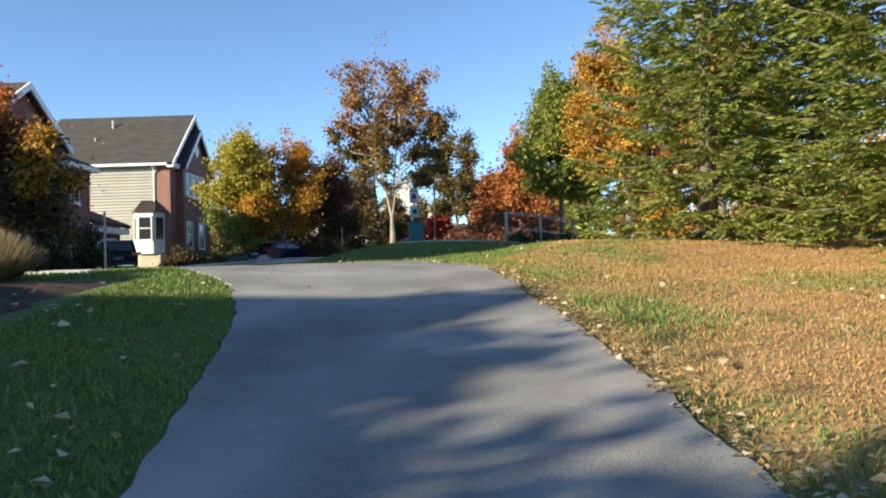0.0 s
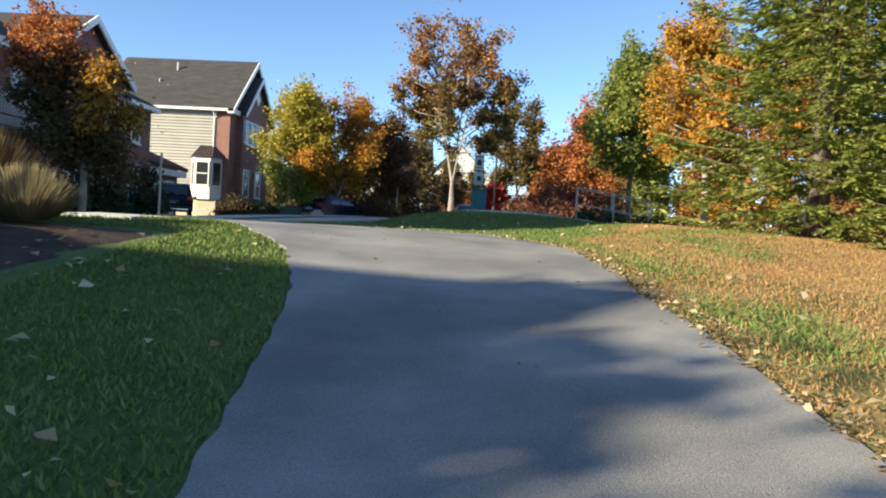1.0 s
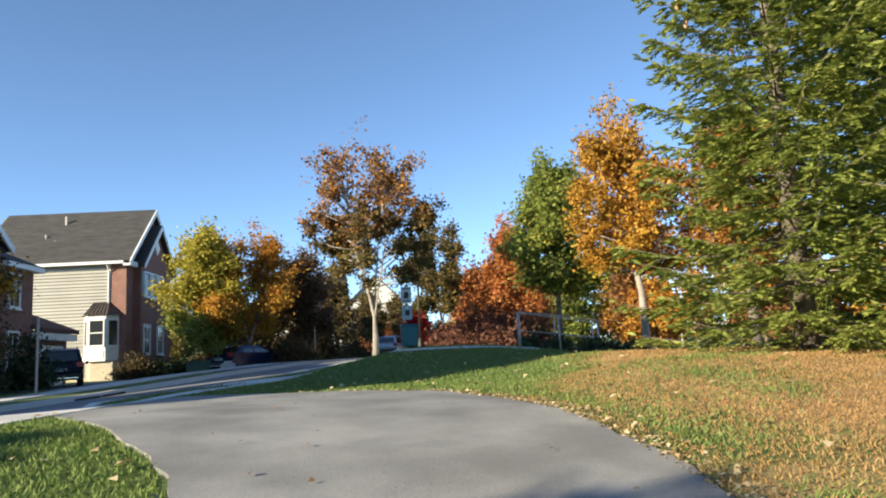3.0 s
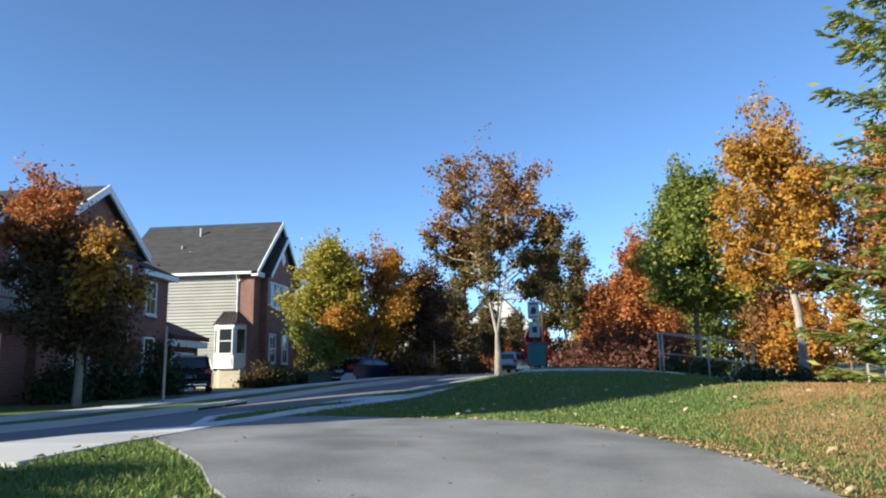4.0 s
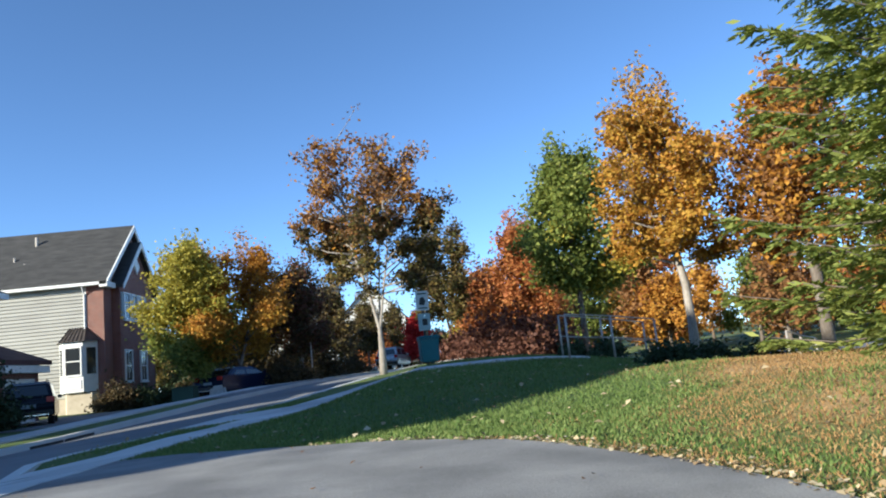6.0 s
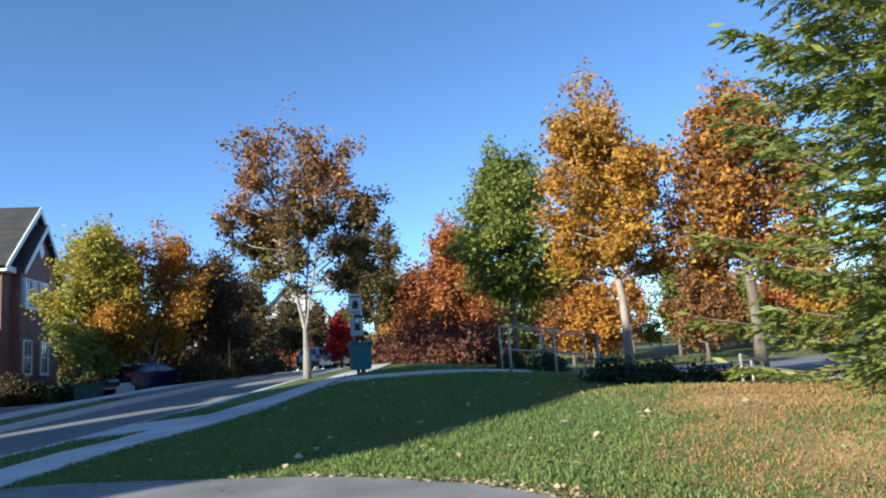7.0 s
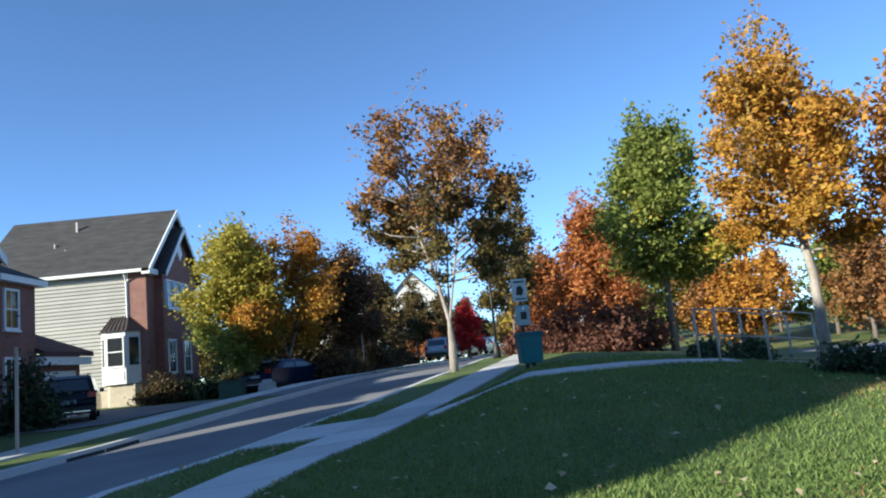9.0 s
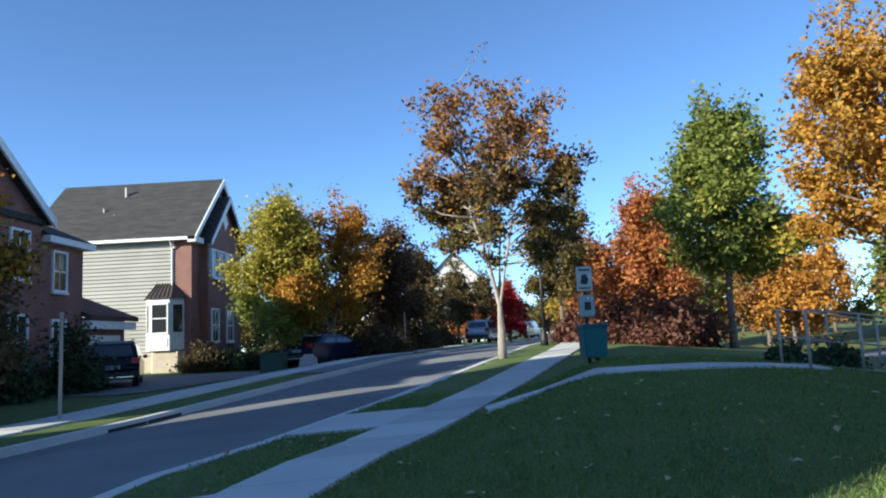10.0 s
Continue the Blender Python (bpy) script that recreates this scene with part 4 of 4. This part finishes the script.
def spruce(place, height, radius, seed, label, cones=0, taper=0.75):
    x, y = place
    t = thing("spruce_tree", label, "tree", (x, y, land(x, y) - 0.05), group="spruces")
    R = random.Random(seed)
    r = np.random.RandomState(seed)
    g = Geo()
    g.tube([(0, 0, -0.1), (0, 0, height * 0.5), (0, 0, height)], [0.2, 0.11, 0.015], 8)
    C, U, Wd = [], [], []
    z, hang = 0.2, []
    while z < height * 0.985:
        f = z / height
        rad = radius * (1 - f) ** taper * (1 if f > 0.06 else 0.85) + 0.1
        n = 8 if f < 0.6 else 7
        a0 = R.uniform(0, 6.28)
        for i in range(n):
            a = a0 + 2 * math.pi * i / n + R.uniform(-0.3, 0.3)
            zz = z + R.uniform(-0.12, 0.12)
            L = rad * R.uniform(0.6, 1.15)
            drop = (-0.3 + 0.75 * f) * L
            out, side0 = np.array([math.cos(a), math.sin(a), 0]), np.array([-math.sin(a), math.cos(a), 0])
            at = lambda q: out * (L * q)[:, None] + np.array([0, 0, 1.0]) * (zz + drop * q * 1.2 + 0.26 * L * q ** 2.5)[:, None]
            pts = at(np.linspace(0, 1, 7))
            g.tube([tuple(v) for v in pts[::2]], [0.035 * (1 - f) + 0.008, 0.018, 0.01, 0.004], 4)
            # side sprays, each a short frond of needle tufts
            m = int(9 + 15 * L / radius)
            for s in (-1, 1):
                q = np.sort(r.uniform(0.15, 0.98, m))
                root = at(q)
                fl = (0.16 + 0.42 * L * (1 - q) * 0.6 + 0.06) * r.uniform(0.7, 1.2, m)
                d = unit(side0 * s * 0.75 + out * r.uniform(0.5, 0.95, (m, 1)) + np.array([0, 0, 1]) * r.normal(-0.12, 0.18, (m, 1)))
                for k in np.linspace(0.1, 1.0, 9):
                    for e in (-1, 1):
                        dd = unit(d + np.cross(d, np.array([0, 0, 1.0])) * e * 0.55 + r.normal(0, 0.2, (m, 3)))
                        ln = r.uniform(0.042, 0.075, (m, 1)) * (1.15 - 0.3 * k)
                        C.append(root + d * (fl * k)[:, None] + dd * ln * 0.8 + np.array([0, 0, -0.12]) * (fl * k ** 2)[:, None])
                        U.append(dd * ln)
                        Wd.append(unit(np.cross(dd, np.array([0, 0, 1.0]) + r.normal(0, 0.6, (m, 3)))) * r.uniform(0.013, 0.022, (m, 1)))
            k = np.linspace(0.55, 1.05, 8)
            tip = at(k)
            dd = unit(np.tile(out, (8, 1)) + r.normal(0, 0.3, (8, 3)))
            C.append(tip)
            U.append(dd * 0.1)
            Wd.append(unit(np.cross(dd, r.normal(size=(8, 3)))) * 0.03)
            if f > 0.5 and R.random() < 0.8:
                hang.append(pts[6 if R.random() < 0.6 else 4])
        z += (0.36 if f < 0.6 else 0.24) * R.uniform(0.8, 1.15) * height / 9
    part("trunk", g, M_BARK, t, smooth=True)
    part("needles", quads("needles", np.concatenate(C), np.concatenate(U), np.concatenate(Wd), M_SPRUCE), M_SPRUCE, t)
    if cones:
        k = Geo().tube([(0, 0, 0), (0, 0, -0.03), (0, 0, -0.11), (0, 0, -0.2), (0, 0, -0.235)], [0.008, 0.034, 0.042, 0.032, 0.006], 7).mesh("cone", M_CONE, smooth=True)
        for p in hang[:cones]:
            c = part("cone", k, M_CONE, t, "hanging brown cone")
            c.location = (p[0], p[1], p[2] - 0.03)
            c.rotation_euler = (R.uniform(-0.2, 0.2), R.uniform(-0.2, 0.2), 0)
    return t


spruce((5.15, 14.5), 9.9, 2.55, 501, "tall dense spruce with hanging brown cones", 110, taper=0.55)
spruce((7.3, 11.6), 9.6, 2.6, 502, "tall dense green spruce beside the dry lawn", 60, taper=0.62)
spruce((9.4, 8.6), 9.0, 2.7, 503, "tall dense green spruce at the lawn's edge", 20)
spruce((8.4, 16.6), 8.8, 2.4, 504, "tall spruce behind the first row")
spruce((11.4, 5.4), 8.5, 2.5, 505, "spruce further down the lawn")

# unseen trees added behind the walker to dapple the lawn and trail
for i, (x, y, hh, n) in enumerate(((-13.2, -4.4, 6.0, 9000), (-12.2, -6.9, 5.4, 9000), (-14.3, -3.1, 6.4, 9000), (-10.4, -5.6, 5.9, 3400), (-8.0, -5.6, 6.2, 4600))):
    tree("orange_tree", "unseen autumn tree that dapples the start of the trail", (x, y), hh, 2.8, 1.8, 1.8, [((L_AMBER, L_RUST)[i % 2], 1.0)], n, 0.16, 520 + i, 0.14, 30, 0.4, group="park trees")


# ---- street furniture ----
def teal_bin():
    x, y = -0.95, 23.8
    z = land(x, y)
    b = thing("litter_bin", "dark teal litter bin below a sign post, on the grass", "bin", (x, y, z), 8)
    part("body", Geo().box((-0.2, -0.2, 0.12), (0.2, 0.2, 0.66), 1.1), M_BIN, b, bevel=0.025)
    lid = part("lid", Geo().box((-0.25, -0.25, 0.665), (0.25, 0.25, 0.72), 0.9), M_BINLID, b, bevel=0.015)
    part("rim", Geo().box((-0.235, -0.235, 0.62), (0.235, 0.235, 0.665)), M_BINLID, b, bevel=0.01)
    part("hinge", Geo().tube([(-0.17, 0.25, 0.67), (0.17, 0.25, 0.67)], [0.02, 0.02], 8), M_DARKMETAL, lid)
    part("foot", Geo().tube([(0.05, -0.02, -0.1), (0.05, -0.02, 0.14)], [0.045, 0.045], 8), M_DARKMETAL, b, "short dark support foot")
    # the post behind carries a bag dispenser and a sign
    part("post", Geo().box((-0.035, 0.27, -0.1), (0.025, 0.32, 1.82)), M_DARKMETAL, b, "dark square sign post")
    box = part("dispenser", Geo().box((-0.15, 0.16, 0.86), (0.13, 0.265, 1.26)), M_DISPENSER, b, "pale grey-green bag dispenser", bevel=0.015)
    part("slot", Geo().box((-0.065, 0.15, 0.98), (0.055, 0.162, 1.13)), M_DARKMETAL, box, "dark dispensing slot")
    part("lock", Geo().tube([(0.0, 0.15, 1.2), (0.0, 0.165, 1.2)], [0.016, 0.016], 8), M_CHROME, box)
    sign = part("sign_panel", Geo().box((-0.16, 0.25, 1.34), (0.14, 0.268, 1.8)), M_NOTICE, b, "white notice panel with dark markings", bevel=0.004)
    part("marking", Geo().prism([(-0.09, 1.48), (0.03, 1.46), (0.07, 1.56), (0.02, 1.66), (-0.06, 1.64)], 1, 0.244, 0.2495), M_DARKMETAL, sign)
    for k in range(2):
        part("text_bar", Geo().box((-0.12, 0.244, 1.38 + 0.34 * k), (0.1, 0.2495, 1.41 + 0.345 * k)), M_UTIL, sign)
    return b


def street_lamp(x, y):
    p = thing("street_lamp", "black street lamp post with a lantern head", "lamp", (x, y, land(x, y)))
    part("base", Geo().tube([(0, 0, -0.05), (0, 0, 0.25), (0, 0, 0.6), (0, 0, 0.65)], [0.17, 0.15, 0.1, 0.06], 12), M_DARKMETAL, p, smooth=True)
    part("post", Geo().tube([(0, 0, 0.6), (0, 0, 3.6)], [0.06, 0.045], 10), M_DARKMETAL, p, smooth=True)
    head = part("lantern", Geo().box((-0.12, -0.12, 3.62), (0.12, 0.12, 4.0), 1.3), plain("milky_lantern_glass", (0.5, 0.5, 0.48), 0.3), p)
    part("cap", Geo().tube([(0, 0, 4.0), (0, 0, 4.1), (0, 0, 4.25)], [0.24, 0.16, 0.02], 8), M_DARKMETAL, head)
    return p


def sign_post(x, y, h, lean=0.0):
    p = thing("sign_post", "plain grey metal street sign post in the verge", "sign post", (x, y, land(x, y)))
    part("post", Geo().box((-0.03, -0.02, -0.1), (0.03, 0.02, h)), M_STEEL, p)
    part("bolt", Geo().tube([(0, -0.035, h - 0.15), (0, 0.035, h - 0.15)], [0.012, 0.012], 6), M_DARKMETAL, p)
    return p


def car(place, turn, paint, label, suv=True):
    x, y = place
    c = thing("car", label, "car", (x, y, land(x, y) + 0.02), turn, group="parked cars")
    hh = 1.68 if suv else 1.45
    prof = [(-2.25, 0.35), (-2.3, 0.75), (-2.2, 1.0), (-2.0, 1.1), (2.0, 0.95), (2.25, 0.8), (2.3, 0.4), (2.1, 0.28), (-2.1, 0.28)]
    part("body", Geo().prism([(a, b) for a, b in prof], 1, -0.9, 0.9), paint, c, bevel=0.06)
    cab = [(-2.15, 1.02), (-1.85, hh - 0.12), (-1.5, hh), (0.35, hh - 0.02), (0.6, hh - 0.1), (1.25, 1.0)] if suv else [(-1.9, 0.98), (-1.2, hh - 0.05), (-0.9, hh), (0.3, hh - 0.02), (1.2, 0.97)]
    wide = lambda z: 0.86 - 0.17 * (z - 0.98) / (hh - 0.98)
    n = len(cab)
    shell = Geo().add([(x, -wide(z), z) for x, z in cab] + [(x, wide(z), z) for x, z in cab],
                      [tuple(range(n)), tuple(range(2 * n - 1, n - 1, -1))] + [(i, i + n, (i + 1) % n + n, (i + 1) % n) for i in range(n)])
    part("cabin", shell, paint, c, bevel=0.05)
    # side glass, fore and aft of the door pillar, and the windscreen
    lo, hi = 1.06, hh - 0.16
    for side in (-1, 1):
        for x0, x1, x2, x3 in (((-1.95, -0.62, -0.62, -1.72), (-0.5, 0.98, 0.5, -0.5)) if suv else ((-1.35, -0.45, -0.45, -1.05), (-0.35, 0.9, 0.35, -0.35))):
            quad = [(x0, lo), (x1, lo), (x2, hi), (x3, hi)]
            outer = [(x, side * (wide(z) + 0.012), z) for x, z in quad]
            inner = [(x, side * (wide(z) - 0.03), z) for x, z in quad]
            part("side_window", Geo().add(outer + inner, [(0, 1, 2, 3), (7, 6, 5, 4), (0, 4, 5, 1), (1, 5, 6, 2), (2, 6, 7, 3), (3, 7, 4, 0)]), M_GLASS, c, "dark tinted window")
        part("mirror", Geo().box((0.78, side * 0.98 - 0.08, 1.0), (0.92, side * 0.98 + 0.08, 1.14)), paint, c, bevel=0.02)
    part("roof_rail", Geo().tube([(-1.6, 0.6, hh + 0.01), (-1.4, 0.6, hh + 0.05), (0.1, 0.6, hh + 0.05), (0.3, 0.6, hh - 0.01)], [0.018] * 4, 6), M_DARKMETAL, c)
    part("roof_rail", Geo().tube([(-1.6, -0.6, hh + 0.01), (-1.4, -0.6, hh + 0.05), (0.1, -0.6, hh + 0.05), (0.3, -0.6, hh - 0.01)], [0.018] * 4, 6), M_DARKMETAL, c)
    for s in (-1, 1):
        part("tail_lamp", Geo().box((-2.33, s * 0.75 - 0.13, 0.85), (-2.2, s * 0.75 + 0.13, 1.05)), M_REDLAMP, c, "red tail lamp", bevel=0.02)
        for wx in (-1.4, 1.42):
            w = part("wheel", Geo().tube([(wx, s * 0.74 - 0.11, 0.33), (wx, s * 0.74 + 0.11, 0.33)], [0.33, 0.33], 20), M_TYRE, c)
            part("rim", Geo().tube([(wx, s * 0.82 - 0.02, 0.33), (wx, s * 0.82 + 0.05, 0.33)], [0.2, 0.17], 12), M_CHROME, w)
    part("bumper", Geo().box((-2.36, -0.85, 0.36), (-2.18, 0.85, 0.56)), M_DARKMETAL, c, bevel=0.03)
    part("bumper_trim", Geo().box((-2.375, -0.7, 0.36), (-2.34, 0.7, 0.41)), M_CHROME, c)
    back = (cab[0], cab[1])
    slope = lambda k, d: (back[0][0] + (back[1][0] - back[0][0]) * k - d, back[0][1] + (back[1][1] - back[0][1]) * k + d * 0.4)
    (xa, za), (xb, zb), (xc, zc), (xd, zd) = slope(0.18, 0.02), slope(0.9, 0.02), slope(0.18, -0.05), slope(0.9, -0.05)
    part("rear_glass", Geo().add([(xa, -0.68, za), (xa, 0.68, za), (xb, 0.58, zb), (xb, -0.58, zb), (xc, -0.68, zc), (xc, 0.68, zc), (xd, 0.58, zd), (xd, -0.58, zd)],
                                 [(0, 1, 2, 3), (7, 6, 5, 4), (0, 4, 5, 1), (1, 5, 6, 2), (2, 6, 7, 3), (3, 7, 4, 0)]), M_GLASS, c, "dark rear window")
    part("plate_panel", Geo().box((-2.335, -0.26, 0.66), (-2.29, 0.26, 0.8)), M_SHUTTER, c)
    return c


teal_bin()
street_lamp(-0.55, 38.5)
sign_post(-11.6, 25.0, 2.2)
sign_post(-6.9, 48.5, 2.3)
car((-17.0, 38.0), 113, M_CARBLACK, "black family car parked rear outwards in the driveway")
car((-10.4, 45.9), 62, M_CARBLUE, "dark blue car parked beneath the trees", False)
for i, (x, y) in enumerate(((-2.7, 66), (-0.9, 74), (2.2, 88), (1.0, 81))):
    car((x, y), 77, (M_CARSILVER, M_CARBLACK)[i % 2], "parked car far along the street", i % 2 == 0)
# solid dark boxes stand in for the shade inside the kerb opening
inlet = thing("storm_inlet", "storm drain in the concrete kerb, its shaded slot a dark box", "drain")
for y0 in (23.9, 24.95):
    xa, xb = kerb_x(y0) - ROAD_W + 0.1, kerb_x(y0 + 1.0) - ROAD_W + 0.1
    za, zb = road_h(xa, y0), road_h(xb, y0 + 1.0)
    part("slot", Geo().add([(xa, y0, za + 0.005), (xb, y0 + 1.0, zb + 0.005), (xb, y0 + 1.0, zb + 0.065), (xa, y0, za + 0.065), (xa - 0.06, y0, za + 0.005), (xb - 0.06, y0 + 1.0, zb + 0.005), (xb - 0.06, y0 + 1.0, zb + 0.065), (xa - 0.06, y0, za + 0.065)],
                           [(0, 1, 2, 3), (7, 6, 5, 4), (0, 4, 5, 1), (1, 5, 6, 2), (2, 6, 7, 3), (3, 7, 4, 0)]), M_DARKMETAL, inlet)
rock = thing("rock", "pale boulder beside the driveway", "rock", (-10.4, 41.6, land(-10.4, 41.6)))
part("stone", Geo().box((-0.42, -0.3, -0.1), (0.42, 0.3, 0.55), 0.72), M_ROCK, rock, bevel=0.12)
ub = thing("utility_box", "low green utility cabinet in the verge", "utility box", (-12.2, 42.6, land(-12.2, 42.6)))
part("cabinet", Geo().box((-0.5, -0.45, -0.05), (0.5, 0.45, 0.8)), M_UTIL, ub, bevel=0.03)
part("cabinet_lid", Geo().box((-0.54, -0.49, 0.8), (0.54, 0.49, 0.87)), M_UTIL, ub, bevel=0.02)
strip("driveway", 33.0, 44.5, 0.5, lambda y: (-19.0, kerb_x(y) - ROAD_W - 0.1), lambda x, y: land(x, y) + 0.03, M_ROAD, "grey asphalt driveways in front of the houses", "driveway", cols=10)
strip("parking_road", 36, 52, 0.8, lambda y: (10.5, 75), lambda x, y: land(min(x, 58), y) + 0.03, M_ROAD, "grey asphalt parking road beyond the trees", "road", cols=24)
strip("park_walk", 22.4, 23.8, 0.35, lambda y: (2.2, 14), lambda x, y: land(x, y) + 0.03, M_CONCRETE, "concrete walk below the stair", "path", cols=14)


# spur walk to the stair, slabs that cross the berm
spur = thing("spur_walk", "narrow concrete walk across the berm to the stair", "path", kind="structure")
spur_a, spur_b = Vector((*SPUR[0], 0)), Vector((*SPUR[1], 0))
spur_n = Vector((-(spur_b - spur_a).y, (spur_b - spur_a).x, 0)).normalized() * 0.27
for i in range(6):
    a, b = spur_a.lerp(spur_b, i / 6), spur_a.lerp(spur_b, (i + 1) / 6 - 0.003)
    top = [(p.x, p.y, land(p.x, p.y) + 0.035) for p in (a - spur_n, b - spur_n, b + spur_n, a + spur_n)]
    part("slab", Geo().add(top + [(p[0], p[1], p[2] - 0.12) for p in top], [(0, 1, 2, 3), (7, 6, 5, 4), (0, 4, 5, 1), (1, 5, 6, 2), (2, 6, 7, 3), (3, 7, 4, 0)]), M_CONCRETE, spur)


def railing(label, pts, h=0.95):
    r = thing("stair_railing", label, "railing", group="stair railings")
    tops = []
    for x, y in pts:
        z = land(x, y)
        part("post", Geo().tube([(x, y, z - 0.1), (x, y, z + h)], [0.024, 0.022], 8), M_STEEL, r, smooth=True)
        tops.append((x, y, z + h))
    part("handrail", Geo().tube(tops, [0.015] * len(tops), 8), M_STEEL, r, smooth=True)
    part("lower_rail", Geo().tube([(x, y, z - 0.45) for x, y, z in tops], [0.012] * len(tops), 6), M_STEEL, r, smooth=True)
    return r


railing("weathered metal railing beside the stair", [(1.74, 21.2), (2.84, 21.9), (4.0, 22.6)], 0.9)
railing("weathered metal railing on the far side of the stair", [(1.9, 22.6), (3.0, 23.3), (4.2, 24.0)], 0.9)
railing("weathered metal railing below the hedge", [(4.6, 18.2), (5.2, 18.9), (5.9, 19.7)], 0.65)

# mulch bed and fallen leaves
g = Geo()
for j in range(13):
    for i in range(13):
        x, y = -7.2 + i * 0.33, 4.9 + j * 0.28 + i * 0.03
        g.v.append((x, y, land(x, y) + 0.05 - 0.12 * max(abs(i - 6) / 6, abs(j - 6) / 6) ** 4 + 0.02 * noise.noise((x * 3, y * 3, 0))))
g.f = [(j * 13 + i, j * 13 + i + 1, (j + 1) * 13 + i + 1, (j + 1) * 13 + i) for j in range(12) for i in range(12)]
tagged(new("mulch_bed", g.mesh("mulch_bed", M_MULCH, smooth=True)), "dark mulch bed with ornamental grass beside the trail", "garden bed", kind="structure")


def scatter(name, n, box, size, mat, label, category, keep, seed, height=0.0, flat=True, blade=0.006):
    r = np.random.RandomState(seed)
    x0, x1, y0, y1 = box
    pts = []
    while len(pts) < n:
        x, y = r.uniform(x0, x1), r.uniform(y0, y1)
        if keep(x, y, r):
            pts.append((x, y, land(x, y)))
    c = np.array(pts)
    n = len(c)
    if flat:
        u = unit(np.stack([r.normal(size=n), r.normal(size=n), r.normal(0, 0.25, n)], 1))
        w = unit(np.cross(u, np.array([0, 0, 1.0]) + r.normal(0, 0.25, (n, 3))))
        s = size * r.uniform(0.5, 1.3, (n, 1))
        me = quads(name, c + np.array([0, 0, height]), u * s, w * s * 0.75, mat, fold=np.array([0, 0, 1.0]) * s * 0.3)
    else:
        h = size * r.uniform(0.5, 1.35, (n, 1))
        d = unit(np.stack([r.normal(0, 0.75, n), r.normal(0, 0.75, n), np.ones(n)], 1))
        a = r.uniform(0, np.pi, n)
        w = np.stack([np.cos(a), np.sin(a), np.zeros(n)], 1) * blade * r.uniform(0.7, 1.5, (n, 1))
        me = quads(name, c + d * h * 0.45, d * h * 0.5, w, mat)
    return tagged(new(name, me), label, category, kind="stuff")


G_GREEN = leafy("grass_green", [(0.07, 0.12, 0.03), (0.13, 0.2, 0.05), (0.21, 0.27, 0.08), (0.32, 0.34, 0.13)], 0.3)
G_DRY = leafy("grass_dry", [(0.24, 0.13, 0.055), (0.35, 0.205, 0.085), (0.44, 0.28, 0.12), (0.48, 0.35, 0.17)], 0.25)


def dryness(x, y):
    return noise.fractal((x * 0.55, y * 0.55, 2.0), 1.0, 2.0, 4) * 0.55 + 0.75 * smooth(-1.0, 3.0, x) - 0.5 * smooth(11, 20, y) - 0.13


def grassy(want_dry, box):
    def keep(x, y, r):
        rim = min(x - box[0], box[1] - x, y - box[2], box[3] - y) / 1.6
        if r.random_sample() > rim:
            return False
        if paved(x, y, 0.02) or (-7.1 < x < -3.4 and 5.1 < y < 8.4):
            return False
        edge = on_path(x, y, 0.35) and x > -1
        d = dryness(x, y) + (0.35 if edge else 0) + r.normal(0, 0.22)
        return (d > 0.2) == want_dry
    return keep


scatter("grass_blades", 150000, (-9, 7, -1.5, 15.8), 0.055, G_GREEN, "short green lawn grass", "grass", grassy(False, (-9, 7, -1.5, 15.8)), 700, flat=False)
scatter("grass_blades", 60000, (-6.5, 6, 14.2, 25), 0.06, G_GREEN, "short green lawn grass on the berm", "grass", grassy(False, (-6.5, 6, 14.2, 25)), 703, flat=False)
scatter("dry_grass_blades", 150000, (-2, 8, -1.5, 19), 0.04, G_DRY, "dry tan lawn grass beside the trail", "grass", grassy(True, (-2, 8, -1.5, 19)), 701, flat=False, blade=0.0045)
scatter("fallen_leaves", 700, (-7, 6, 0.5, 24), 0.038, L_FALLEN, "scattered dry fallen leaves on the lawn", "leaves", lambda x, y, r: not paved(x, y, 0) and r.random_sample() < (1 if x < 0 else 0.6), 702, height=0.06)
scatter("trail_leaves", 44, (-5, 1.4, 1, 14.6), 0.022, L_RUST, "a few dry brown leaves on the asphalt trail", "leaves", lambda x, y, r: on_path(x, y, -0.1), 704, height=0.05)
scatter("large_fallen_leaves", 70, (-4.5, -1.5, 1.2, 9), 0.05, L_FALLEN, "pale curled maple leaves lying on the lawn", "leaves", lambda x, y, r: not paved(x, y, 0.05), 705, height=0.06)


def beside_trail(x, y, r):
    s = path_span(y)
    d = x - s[1] if s else 9
    return -0.06 < d < 0.3 and r.random_sample() < 1 - d / 0.32


scatter("edge_litter", 1500, (-2.5, 1.8, 1, 15.5), 0.022, L_FALLEN, "dry leaf litter along the edge of the trail", "leaves", beside_trail, 706, height=0.035)
